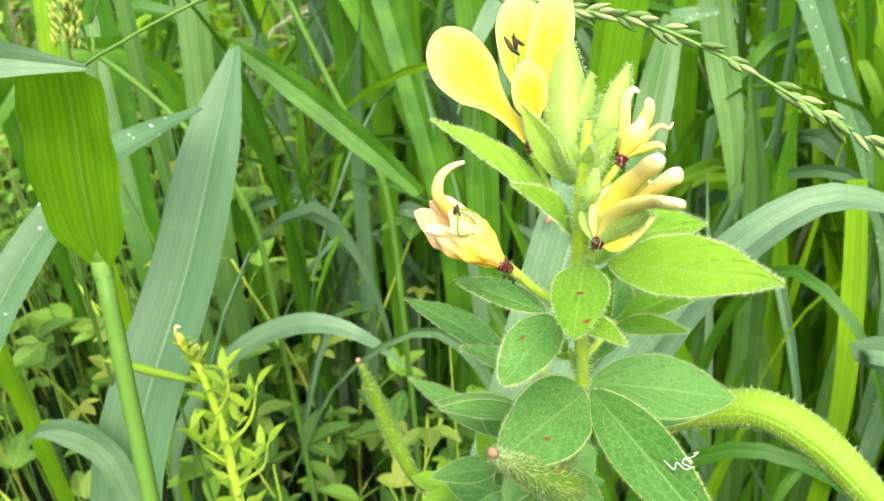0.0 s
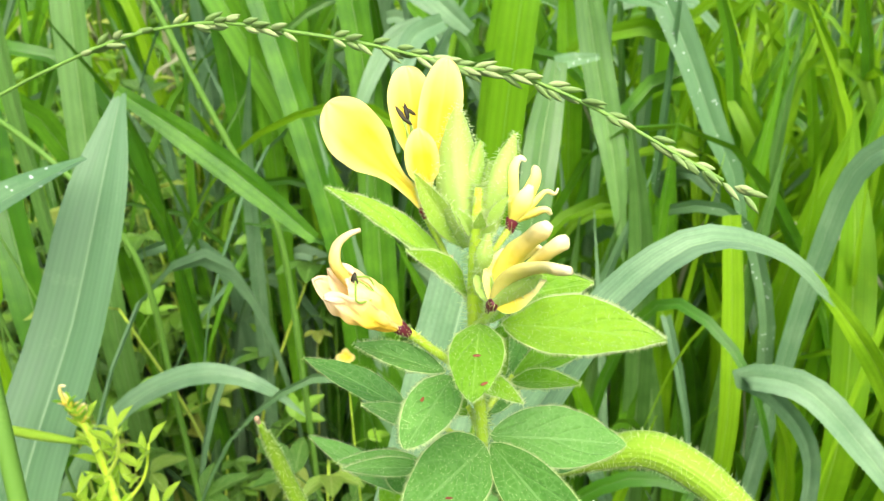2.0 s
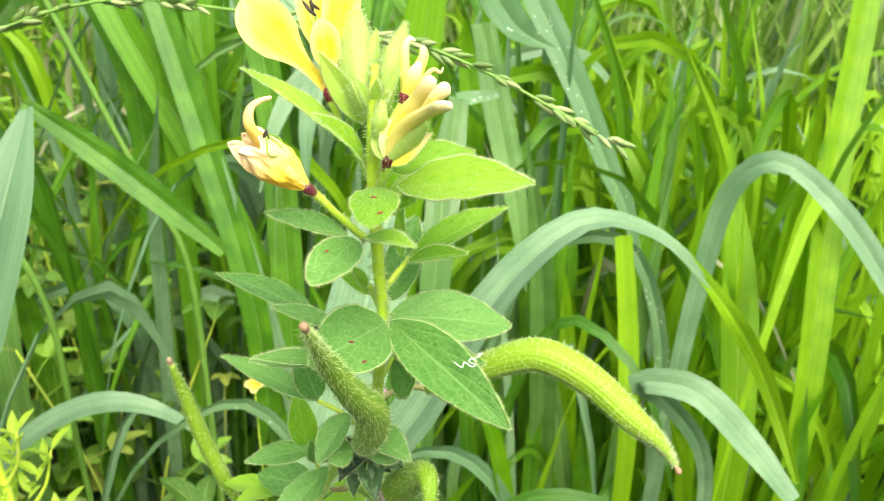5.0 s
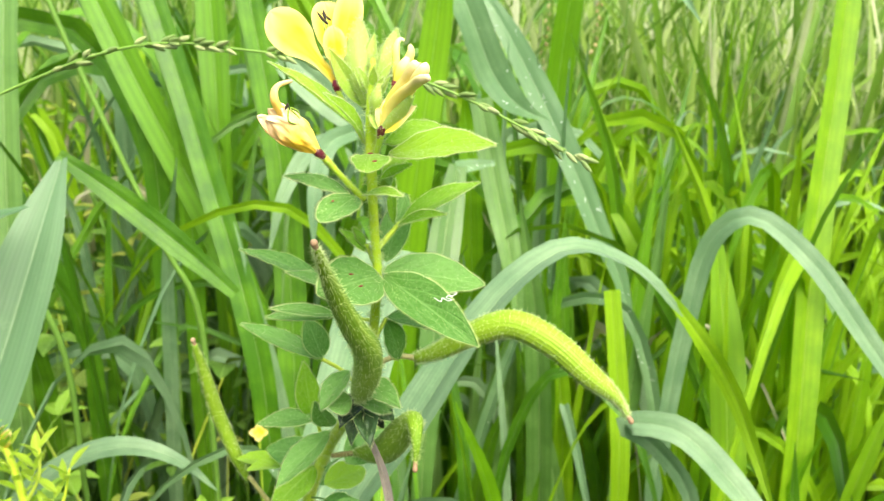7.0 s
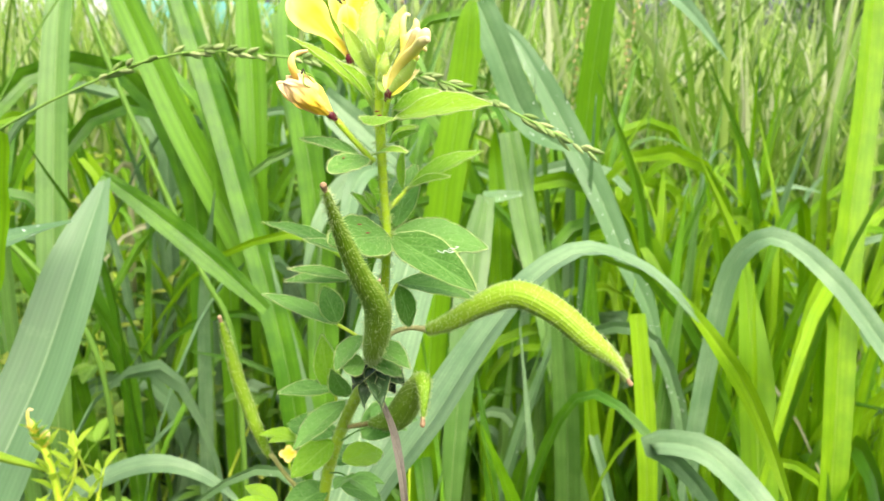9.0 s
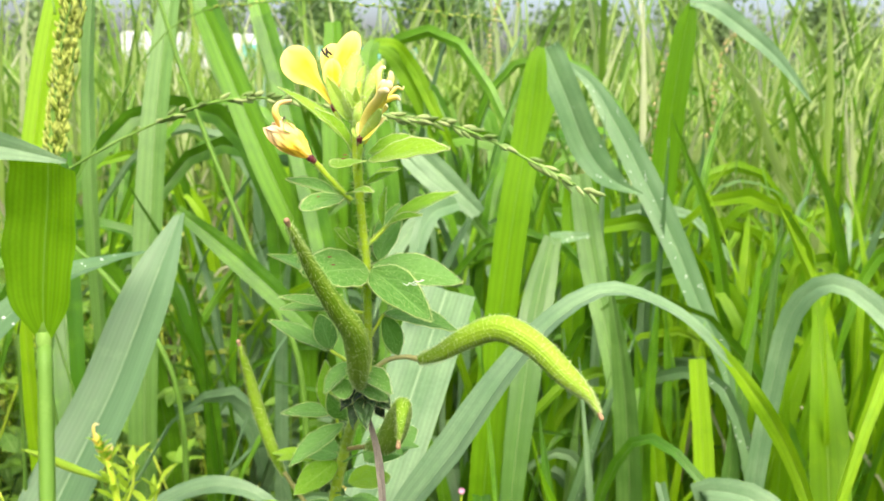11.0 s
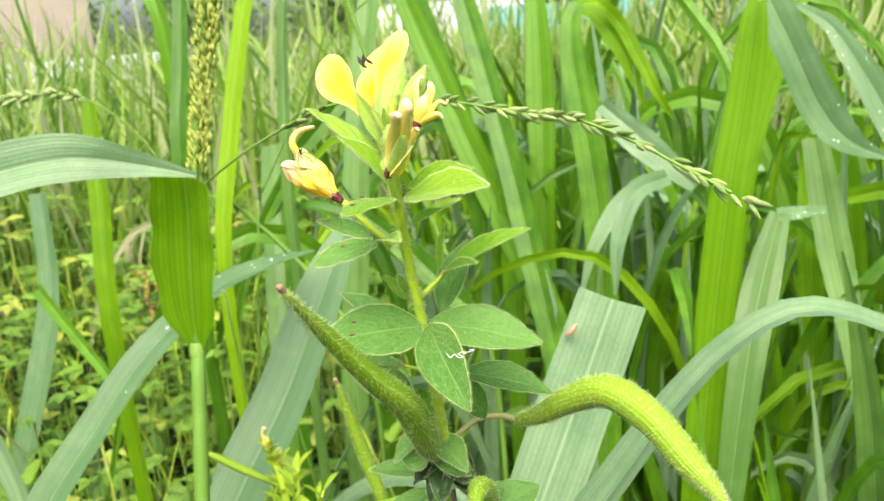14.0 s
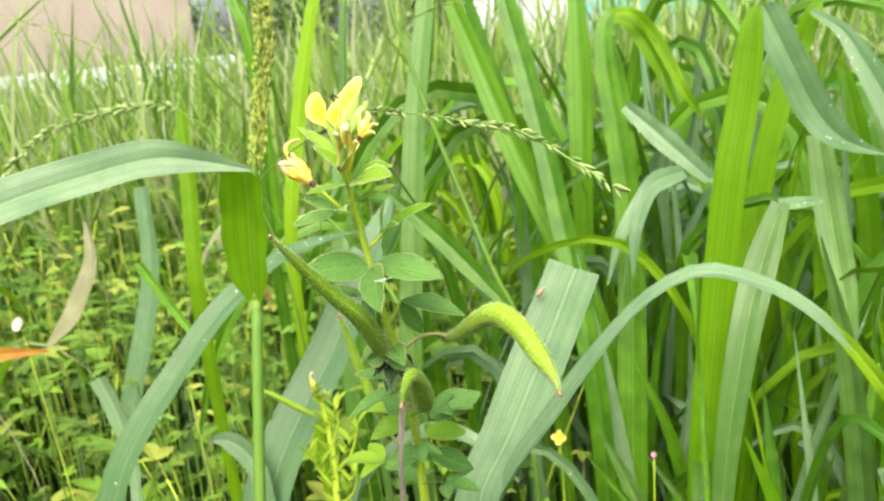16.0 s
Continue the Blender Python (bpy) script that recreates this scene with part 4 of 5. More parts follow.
# Same blade past its twist: the backlit lime underside is put into the colour.
blade(g, [(0.121, 0.2335, 0.6275, 0.0012, 50), (0.134, 0.2375, 0.6185, 0.0036, 25), (0.147, 0.238, 0.606, 0.0049, 5), (0.167, 0.233, 0.580, 0.0081, -50), (0.176, 0.225, 0.559, 0.0061, -50), (0.181, 0.213, 0.540, 0.0024, -50)], GRASS_LIME, False)

GP["tall"] = g = grass("tall grass whose broad blades fold over and hang")
blade(g, [(0.052, 0.465, 0.382, 0.0210, 0), (0.057, 0.488, 0.504, 0.0220, 0), (0.067, 0.500, 0.621, 0.0215, 0), (0.072, 0.508, 0.657, 0.0202, 0), (0.076, 0.513, 0.693, 0.0184, 0), (0.078, 0.516, 0.716, 0.0124, 0), (0.080, 0.519, 0.724, 0.0051, 0)], GRASS_VIVID, True)
blade(g, [(0.083, 0.523, 0.724, 0.0183, 0), (0.086, 0.523, 0.718, 0.0213, 0), (0.099, 0.521, 0.691, 0.0213, 0), (0.116, 0.525, 0.655, 0.0229, 0), (0.128, 0.524, 0.640, 0.0184, 0), (0.141, 0.527, 0.631, 0.0096, 0), (0.158, 0.532, 0.624, 0.0011, 0)], GRASS_SPOT, False)
blade(g, [(0.070, 0.435, 0.403, 0.0136, 0), (0.079, 0.473, 0.512, 0.0203, 0), (0.086, 0.502, 0.554, 0.0215, 0), (0.095, 0.529, 0.591, 0.0125, 0)], GRASS_MID, True)
blade(g, [(0.094, 0.528, 0.590, 0.0100, 20), (0.107, 0.536, 0.590, 0.0091, 20), (0.122, 0.533, 0.593, 0.0041, 20)], GRASS_SPOT, False)
blade(g, [(0.115, 0.576, 0.631, 0.0162, 0), (0.127, 0.552, 0.570, 0.0206, 0), (0.138, 0.530, 0.520, 0.0156, 0), (0.146, 0.505, 0.460, 0.0012, 0)], GRASS_MID, False)
blade(g, [(-0.004, 0.508, 0.539, 0.0017, 0), (-0.003, 0.519, 0.575, 0.0108, 0), (0.006, 0.539, 0.603, 0.0143, 0), (0.024, 0.556, 0.609, 0.0110, 0)], GRASS_PALE, False)
blade(g, [(0.042, 0.563, 0.601, 0.0093, 0), (0.009, 0.566, 0.631, 0.0172, 0), (-0.022, 0.570, 0.658, 0.0107, 10)], GRASS_PALE, False)
blade(g, [(-0.041, 0.566, 0.511, 0.0013, 0), (-0.030, 0.579, 0.554, 0.0098, 0), (-0.010, 0.602, 0.585, 0.0137, 10), (0.010, 0.619, 0.592, 0.0088, 20)], GRASS_PALE, False)
blade(g, [(-0.039, 0.642, 0.645, 0.0124, 10), (-0.000, 0.632, 0.613, 0.0158, 0), (0.036, 0.624, 0.588, 0.0082, 0)], GRASS_PALE, False)

GP["back"] = g = grass("tall grass with long blue-green drooping blades")
blade(g, [(0.103, 0.659, 0.715, 0.0058, 20), (0.125, 0.650, 0.700, 0.0107, 0), (0.142, 0.637, 0.675, 0.0175, 0), (0.166, 0.622, 0.633, 0.0224, 0), (0.195, 0.599, 0.577, 0.0202, 0), (0.217, 0.581, 0.527, 0.0174, 0), (0.233, 0.571, 0.496, 0.0131, 0), (0.246, 0.552, 0.446, 0.0020, 0)], GRASS_SPOT, False)
blade(g, [(0.055, 0.586, 0.309, 0.0213, 0), (0.060, 0.635, 0.498, 0.0210, 0), (0.074, 0.655, 0.614, 0.0195, 0), (0.097, 0.669, 0.695, 0.0162, 0), (0.106, 0.668, 0.717, 0.0115, 0), (0.109, 0.671, 0.721, 0.0036, 0)], GRASS_VIVID, True)
blade(g, [(0.162, 0.620, 0.311, 0.0188, 0), (0.152, 0.668, 0.522, 0.0176, 0), (0.140, 0.677, 0.609, 0.0174, 0), (0.128, 0.686, 0.659, 0.0110, 0), (0.123, 0.688, 0.677, 0.0018, 0)], GRASS_VIVID, True)
blade(g, [(0.129, 0.600, 0.344, 0.0189, 0), (0.123, 0.624, 0.472, 0.0195, 0), (0.118, 0.636, 0.557, 0.0184, 0), (0.114, 0.647, 0.601, 0.0108, 0), (0.111, 0.641, 0.623, 0.0021, 0)], GRASS_VIVID, True)

GP["curl"] = g = grass("tall grass with curling bright green blade ends")
blade(g, [(-0.020, 0.548, 0.317, 0.0252, 0), (-0.033, 0.613, 0.550, 0.0233, 0), (-0.048, 0.633, 0.640, 0.0203, 0), (-0.058, 0.643, 0.692, 0.0184, 0), (-0.058, 0.651, 0.719, 0.0145, 0), (-0.054, 0.656, 0.728, 0.0078, 0)], GRASS, True)
blade(g, [(-0.055, 0.655, 0.727, 0.0078, 0), (-0.040, 0.663, 0.726, 0.0093, 20), (-0.028, 0.677, 0.712, 0.0110, 10), (-0.012, 0.677, 0.684, 0.0110, 10), (0.003, 0.676, 0.654, 0.0080, 10), (0.015, 0.687, 0.631, 0.0020, 10)], GRASS_LIME, False)
blade(g, [(-0.030, 0.584, 0.373, 0.0239, 0), (-0.083, 0.609, 0.508, 0.0262, 0), (-0.139, 0.620, 0.624, 0.0244, 0), (-0.176, 0.632, 0.705, 0.0205, 0), (-0.196, 0.635, 0.751, 0.0153, 0)], GRASS, True)
blade(g, [(-0.046, 0.543, 0.422, 0.0198, 0), (-0.091, 0.592, 0.584, 0.0203, 0), (-0.127, 0.629, 0.688, 0.0189, 0), (-0.149, 0.647, 0.747, 0.0151, 0)], GRASS, True)
blade(g, [(-0.271, 0.519, 0.357, 0.0283, 0), (-0.316, 0.603, 0.528, 0.0353, 0), (-0.350, 0.671, 0.619, 0.0323, 0)], GRASS, True)
blade(g, [(-0.412, 0.603, 0.613, 0.0172, 0), (-0.419, 0.632, 0.696, 0.0194, 0), (-0.426, 0.666, 0.797, 0.0135, 0)], GRASS, True)
blade(g, [(-0.538, 0.765, 0.745, 0.0246, 10), (-0.557, 0.771, 0.787, 0.0221, 10)], GRASS, True)
blade(g, [(-0.141, 0.632, 0.611, 0.0194, 0), (-0.189, 0.666, 0.711, 0.0269, 0), (-0.214, 0.686, 0.770, 0.0202, 0)], GRASS, True)
blade(g, [(-0.112, 0.621, 0.628, 0.0188, 0), (-0.139, 0.654, 0.701, 0.0213, 0), (-0.163, 0.676, 0.768, 0.0167, 0)], GRASS, True)
blade(g, [(-0.090, 0.665, 0.571, 0.0202, 0), (-0.095, 0.688, 0.669, 0.0252, 0), (-0.101, 0.705, 0.745, 0.0151, 0)], GRASS, True)
blade(g, [(-0.037, 0.624, 0.571, 0.0207, 0), (-0.050, 0.649, 0.643, 0.0268, 0), (-0.068, 0.673, 0.713, 0.0165, 0)], GRASS, True)
blade(g, [(-0.070, 0.672, 0.712, 0.0116, 0), (-0.054, 0.678, 0.721, 0.0103, 20), (-0.030, 0.678, 0.698, 0.0155, 0), (-0.006, 0.680, 0.642, 0.0029, 0)], GRASS_LIME, False)

GP["pale"] = g = grass("upright grass with pale and dark blades")
blade(g, [(-0.230, 0.553, 0.394, 0.0242, 0), (-0.238, 0.607, 0.580, 0.0248, 0), (-0.238, 0.642, 0.693, 0.0226, 0), (-0.232, 0.673, 0.785, 0.0162, 0)], GRASS_MID, True)
blade(g, [(-0.276, 0.349, 0.570, 0.0145, 0), (-0.283, 0.365, 0.637, 0.0162, 0), (-0.291, 0.377, 0.690, 0.0097, 0)], GRASS_LIME, True)
blade(g, [(-0.229, 0.403, 0.590, 0.0117, 0), (-0.228, 0.427, 0.666, 0.0142, 0), (-0.224, 0.450, 0.734, 0.0125, 0), (-0.217, 0.471, 0.789, 0.0083, 0)], GRASS_LIME, True)
blade(g, [(-0.210, 0.457, 0.617, 0.0130, 20), (-0.217, 0.480, 0.706, 0.0121, 20), (-0.219, 0.499, 0.769, 0.0084, 20)], GRASS_MID, True)
blade(g, [(-0.313, 0.333, 0.586, 0.0089, 0), (-0.236, 0.303, 0.544, 0.0067, 0)], GRASS, False)
blade(g, [(-0.595, 0.486, 0.235, 0.0320, 0), (-0.571, 0.574, 0.480, 0.0281, 0), (-0.584, 0.599, 0.585, 0.0230, 0)], GRASS_PALE, True)

GP["dry"] = g = grass("grass with a drying brown hanging blade")
blade(g, [(-0.433, 0.391, 0.600, 0.0038, 0), (-0.426, 0.385, 0.569, 0.0160, 0), (-0.439, 0.365, 0.525, 0.0188, 0), (-0.457, 0.348, 0.502, 0.0028, 0)], GRASS_DRY, False)
blade(g, [(-0.517, 0.315, 0.497, 0.0141, 0), (-0.492, 0.329, 0.500, 0.0122, 0), (-0.456, 0.348, 0.499, 0.0019, 0)], RUSTY, False)
blade(g, [(-0.335, 0.298, 0.511, 0.0170, 0), (-0.322, 0.297, 0.482, 0.0162, 0), (-0.311, 0.292, 0.446, 0.0121, 0), (-0.306, 0.285, 0.417, 0.0121, 0)], GRASS_PALE, False)

GP["right"] = g = grass("bright green upright grass with arching pale blades")
blade(g, [(0.202, 0.371, 0.425, 0.0101, 0), (0.207, 0.373, 0.534, 0.0114, 0), (0.216, 0.371, 0.594, 0.0111, 10), (0.230, 0.363, 0.607, 0.0107, 20), (0.255, 0.346, 0.591, 0.0116, 0), (0.283, 0.320, 0.552, 0.0113, 0), (0.309, 0.296, 0.515, 0.0055, 0)], GRASS_PALE, True)
blade(g, [(0.206, 0.327, 0.456, 0.0091, 0), (0.181, 0.330, 0.492, 0.0095, 20), (0.163, 0.326, 0.506, 0.0111, 20), (0.186, 0.315, 0.509, 0.0144, 20), (0.210, 0.296, 0.490, 0.0147, 20), (0.227, 0.278, 0.471, 0.0086, 20)], GRASS_PALE, True)
blade(g, [(0.268, 0.409, 0.398, 0.0229, 0), (0.271, 0.448, 0.485, 0.0249, 0), (0.270, 0.476, 0.539, 0.0115, 0), (0.266, 0.488, 0.576, 0.0015, 0)], GRASS_LIME, True)
blade(g, [(0.338, 0.448, 0.370, 0.0210, 0), (0.362, 0.522, 0.542, 0.0225, 0), (0.388, 0.577, 0.656, 0.0215, 0), (0.403, 0.614, 0.743, 0.0184, 0), (0.413, 0.641, 0.810, 0.0115, 0), (0.418, 0.659, 0.854, 0.0018, 0)], GRASS_LIME, True)
blade(g, [(0.182, 0.372, 0.425, 0.0114, 0), (0.181, 0.393, 0.489, 0.0121, 0), (0.176, 0.411, 0.546, 0.0101, 0)], GRASS_LIME, True)
blade(g, [(0.196, 0.690, 0.365, 0.0190, 0), (0.198, 0.695, 0.512, 0.0235, 0), (0.202, 0.700, 0.640, 0.0240, 0), (0.206, 0.700, 0.700, 0.0220, 0), (0.211, 0.702, 0.748, 0.0180, 0), (0.214, 0.703, 0.766, 0.0060, 0)], GRASS_VIVID, True)
blade(g, [(0.213, 0.705, 0.767, 0.0090, 20), (0.231, 0.703, 0.764, 0.0165, 10), (0.252, 0.701, 0.751, 0.0165, 0), (0.288, 0.695, 0.722, 0.0120, 0), (0.321, 0.690, 0.684, 0.0012, 0)], GRASS_PALE, False)

# the flowering culm beside the plant
culm_plant = GP["flag"]
g = Geo()
tube(g, [(-0.070, 0.120, -0.01, 0.0030), (-0.076, 0.135, 0.28, 0.0029), (-0.0812, 0.1500, 0.439, 0.0028), (-0.0947, 0.1820, 0.5266, 0.0028), (-0.1081, 0.2158, 0.6114, 0.0027)], 40, 12)
g.build("culm", CULM, culm_plant, "smooth pale green culm")
g = Geo()
tube(g, [(-0.1079, 0.2150, 0.6085, 0.0030), (-0.1081, 0.2158, 0.6112, 0.0031), (-0.1083, 0.2165, 0.6135, 0.0028)], 8, 12)
g.build("collar", CULM, culm_plant, "pale collar where the blade leaves the culm")
g = Geo()
tube(g, [(-0.1081, 0.2165, 0.6120, 0.0026), (-0.1090, 0.2230, 0.6450, 0.0018), (-0.1070, 0.2320, 0.6900, 0.0012), (-0.1020, 0.2420, 0.7400, 0.0010), (-0.1000, 0.2480, 0.8000, 0.0008)], 30, 8)
g.build("stalk", CULM, culm_plant)
g = Geo()
for k in range(1500):
    u = (k / 1500) ** 0.9
    p = np.array((np.interp(u, (0, 0.4, 1), (-0.1075, -0.1020, -0.0995)), np.interp(u, (0, 0.4, 1), (0.230, 0.242, 0.249)), 0.676 + 0.135 * u))
    out = R.normal(size=3) * (1, 1, 0.3)
    out = unit(out)
    p = p + out * R.uniform(0.0008, 0.0050) * (1.0 - 0.4 * abs(u - 0.4))
    if k % 4 == 0:
        seed(culm_plant, p, np.array((0, 0, 1)) + 0.4 * out, 0.0034, 0.0016, SEED_RIPE)
    else:
        pip(g, p, np.array((0, 0, 1)) + 0.4 * out, 0.0031, 0.0015, sides=5, n=4)
tagged(g.build("panicle", SEED_RIPE, culm_plant, "dense olive-green seed panicle"), kind="stuff")
for k in range(16):
    z = 0.672 + 0.008 * k
    side = R.normal(size=3) * (1, 1, 0)
    e = np.array((-0.104, 0.238, z)) + unit(side) * 0.006 + (0, 0, 0.02)
    g = Geo()
    tube(g, [(-0.105, 0.236, z, 0.0003), (*(0.5 * (e + (-0.105, 0.236, z))), 0.0003), (*e, 0.0002)], 8, 5)
    g.build("branchlet", CULM, culm_plant)

# arching seed spikes
sp = thing("grass_seed_spike", "arching grass spike with pale green seeds in rows", "grass spike", "seed spikes")
spike(sp, [(-0.140, 0.250, 0.60), (-0.1100, 0.2300, 0.664), (-0.0846, 0.2194, 0.6806), (-0.0634, 0.2157, 0.6907), (-0.047, 0.2124, 0.6973), (-0.027, 0.2074, 0.7016), (-0.0114, 0.2026, 0.7014), (0.011, 0.1951, 0.7000), (0.0288, 0.1885, 0.6975), (0.0407, 0.1842, 0.6970), (0.0573, 0.1770, 0.6918), (0.0715, 0.1701, 0.6856), (0.0829, 0.1645, 0.6807)],
      96, 0.0052, 0.0016, 0.0004, SEED, 0.34, 2, spare=0.34, gaps=0.22)
g = Geo()
tube(g, [(-0.140, 0.250, 0.60, 0.0007), (-0.155, 0.265, 0.45, 0.0009), (-0.16, 0.27, -0.01, 0.0012)], 20, 6)
g.build("stalk", CULM, sp)
sp = thing("grass_seed_spike", "thin arching grass spike against the sky", "grass spike", "seed spikes")
spike(sp, [(-0.215, 0.425, 0.62), (-0.153, 0.4459, 0.7244), (-0.1295, 0.4552, 0.7408), (-0.0955, 0.4643, 0.7467), (-0.0614, 0.4726, 0.7492), (-0.0272, 0.4797, 0.7466), (0.007, 0.4868, 0.7440), (0.0498, 0.4955, 0.7402)], 70, 0.0042, 0.0015, 0.0005, SEED_RIPE, 0.4, 1, spare=0.35)
g = Geo()
tube(g, [(-0.215, 0.425, 0.62, 0.0007), (-0.24, 0.42, 0.4, 0.0009), (-0.25, 0.42, -0.01, 0.0012)], 20, 6)
g.build("stalk", CULM, sp)
sp = thing("grass_seed_spike", "drooping grass spike with dense pale seeds", "grass spike", "seed spikes")
spike(sp, [(-0.180, 0.330, 0.60), (-0.2000, 0.3120, 0.6750), (-0.2241, 0.2983, 0.6992), (-0.2539, 0.2825, 0.6997), (-0.2835, 0.2650, 0.6940), (-0.3008, 0.2513, 0.6797), (-0.3151, 0.2387, 0.6634)], 84, 0.0052, 0.0024, 0.0005, SEED, 0.6, 3, spare=0.38, gaps=0.12)
g = Geo()
tube(g, [(-0.180, 0.330, 0.60, 0.0007), (-0.17, 0.34, 0.4, 0.0009), (-0.16, 0.35, -0.01, 0.0012)], 20, 6)
g.build("stalk", CULM, sp)
sp = thing("grass_seed_spike", "thin dark-seeded grass spike leaning outward", "grass spike", "seed spikes")
spike(sp, [(-0.2306, 0.4272, 0.5567), (-0.2965, 0.4211, 0.6513), (-0.3531, 0.4081, 0.7074), (-0.3773, 0.4024, 0.7308), (-0.4170, 0.3883, 0.7537), (-0.4524, 0.3736, 0.7678)], 60, 0.0040, 0.0014, 0.0004, SEED_RIPE, 0.4, 1, spare=0.5)
g = Geo()
tube(g, [(-0.2306, 0.4272, 0.5567, 0.0006), (-0.20, 0.43, 0.4, 0.0008), (-0.19, 0.43, -0.01, 0.001)], 20, 6)
g.build("stalk", CULM, sp)

# bare leaning culms
for rows in ([(-0.060, 0.44, -0.01, 0.0022), (-0.0650, 0.4430, 0.40, 0.0020), (-0.0724, 0.4436, 0.5262, 0.0019), (-0.0861, 0.4450, 0.5546, 0.0018), (-0.1179, 0.4516, 0.6313, 0.0017), (-0.1418, 0.4574, 0.6917, 0.0016), (-0.1703, 0.4681, 0.7757, 0.0012)],
             [(-0.130, 0.41, -0.01, 0.0020), (-0.1380, 0.4150, 0.40, 0.0018), (-0.1477, 0.4193, 0.5205, 0.0018), (-0.1885, 0.4301, 0.5725, 0.0017), (-0.2404, 0.4254, 0.6240, 0.0014)]):
    t = thing("grass_culm", "bare pale green grass culm leaning to one side", "grass", "bare culms")
    g = Geo()
    tube(g, rows, 40, 8)
    g.build("culm", CULM, t)

# ---- a smaller plant of the same kind, and other wild flowers ----
small = thing("yellow_wildflower_plant", "small slender wildflower with yellow buds and one thin pod", "plant")
g = Geo()
tube(g, [(-0.1113, 0.2533, 0.5510, 0.0009), (-0.1063, 0.2527, 0.5413, 0.0013), (-0.1006, 0.2485, 0.5176, 0.0017), (-0.0967, 0.2415, 0.4883, 0.0019), (-0.093, 0.238, 0.30, 0.0016), (-0.09, 0.24, -0.01, 0.002)], 40, 8)
g.build("stem", STEM, small)
SMALL_Z = (0.30, 0.4883, 0.5176, 0.5413, 0.551)


def small_stem(z):
    return np.array((np.interp(z, SMALL_Z, (-0.093, -0.0967, -0.1006, -0.1063, -0.1113)), np.interp(z, SMALL_Z, (0.238, 0.2415, 0.2485, 0.2527, 0.2533)), z))


def small_leaf(at, d, long, mat=LEAF_BUD, ratio=0.30):
    g = Geo()
    leaflet(g, at, at + d * long, long * ratio, up=(-d[0], -d[1] - 0.3, 0.7), n=9, fuzz=10, rng=R, fold=0.25, droop=0.05)
    g.build("leaflet", [mat, HAIR], small)


for k in range(64):
    u = k / 64
    a = k * 2.4
    d = unit(np.array((math.cos(a), math.sin(a), 1.0 - 0.4 * u)))
    small_leaf(small_stem(0.546 - 0.15 * u**1.2), d, R.uniform(0.009, 0.014) * (0.7 + 0.9 * u))
for base_z, lean, top in ((0.520, (0.010, -0.004), 0.548), (0.505, (0.016, 0.004), 0.536), (0.498, (-0.010, -0.006), 0.522), (0.488, (0.020, -0.006), 0.520)):
    b = small_stem(base_z)
    e = np.array((b[0] + lean[0], b[1] + lean[1], top))
    g = Geo()
    tube(g, [(*b, 0.0008), (*(0.5 * (b + e) + (lean[0] * 0.25, 0, 0)), 0.0007), (*e, 0.0004)], 10, 6)
    g.build("side_shoot", STEM, small)
    for k in range(9):
        a = k * 2.4
        d = unit(np.array((math.cos(a), math.sin(a), 1.1)))
        small_leaf(b + (e - b) * (0.35 + 0.65 * k / 8), d, R.uniform(0.008, 0.012), ratio=0.34)
for k in range(18):
    g = Geo()
    a = k * 2.4
    b = small_stem(0.5505 - 0.0016 * (k % 6))
    e = b + np.array((0.0046 * math.cos(a), 0.0040 * math.sin(a), 0.0050 + 0.0014 * math.sin(k * 1.9)))
    leaflet(g, b, e, 0.0030, up=(-math.cos(a), -math.sin(a), 0.6), n=9, blunt=0.6)
    g.build("petal" if k % 2 else "bract", PETAL_ROLL if k % 2 else LEAF_TOP, small)
rolled(small, [(*small_stem(0.551), 0.0008), (-0.1120, 0.2530, 0.5575, 0.0009), (-0.1112, 0.2530, 0.5600, 0.0006), (-0.1095, 0.2530, 0.5600, 0.0003)], PETAL_ROLL)
g = Geo()
tube(g, [(-0.1052, 0.2510, 0.5340, 0.0005), (-0.1100, 0.2490, 0.5375, 0.0011), (-0.1204, 0.2458, 0.5433, 0.0018), (-0.1300, 0.2420, 0.5500, 0.0014), (-0.1368, 0.2400, 0.5531, 0.0003)], 24, 10, ridges=6)
g.build("pod", POD, small, "thin green seed pod")


def wild_flower(name, label, base, head, petals, mat, size, centre=None, group=""):
    t = thing(name, label, "flower", group)
    g = Geo()
    base, head = np.array(base), np.array(head)
    tube(g, [(*base, 0.0010), (*(0.5 * (base + head) + (0.004, 0, 0)), 0.0008), (*head, 0.0005)], 24, 6)
    g.build("stem", STEM, t)
    for k in range(petals):
        a = 6.283 * k / petals
        g = Geo()
        leaflet(g, head, head + size * np.array((math.cos(a), 0.5 * math.sin(a) - 0.4, 0.8 * math.sin(a) + 0.3)), size * 0.85, up=(0, -0.8, 0.6), n=8, blunt=0.7, shape=1.2)
        g.build("petal", mat, t)
    if centre:
        g = Geo()
        pip(g, head + (0, -0.001, 0.001), (0, -0.8, 0.6), size * 0.6, size * 0.5, sides=8)
        g.build("flower_centre", centre, t)
    for k in range(4):
        z = head[2] * (0.55 + 0.1 * k)
        p = base + (head - base) * (z - base[2]) / (head[2] - base[2])
        trifoliate(t, p, (math.cos(k * 2.2), math.sin(k * 2.2), 0.3), 0.014, LEAF_TOP)


wild_flower("yellow_flower", "small bright yellow flower behind the plant", (-0.030, 0.405, -0.01), (-0.0319, 0.4094, 0.4531), 4, PETAL, 0.0058)
wild_flower("pink_flower", "tiny pink flower on a thin stalk", (0.030, 0.350, -0.01), (0.0415, 0.3708, 0.4736), 5, PINK, 0.0020)
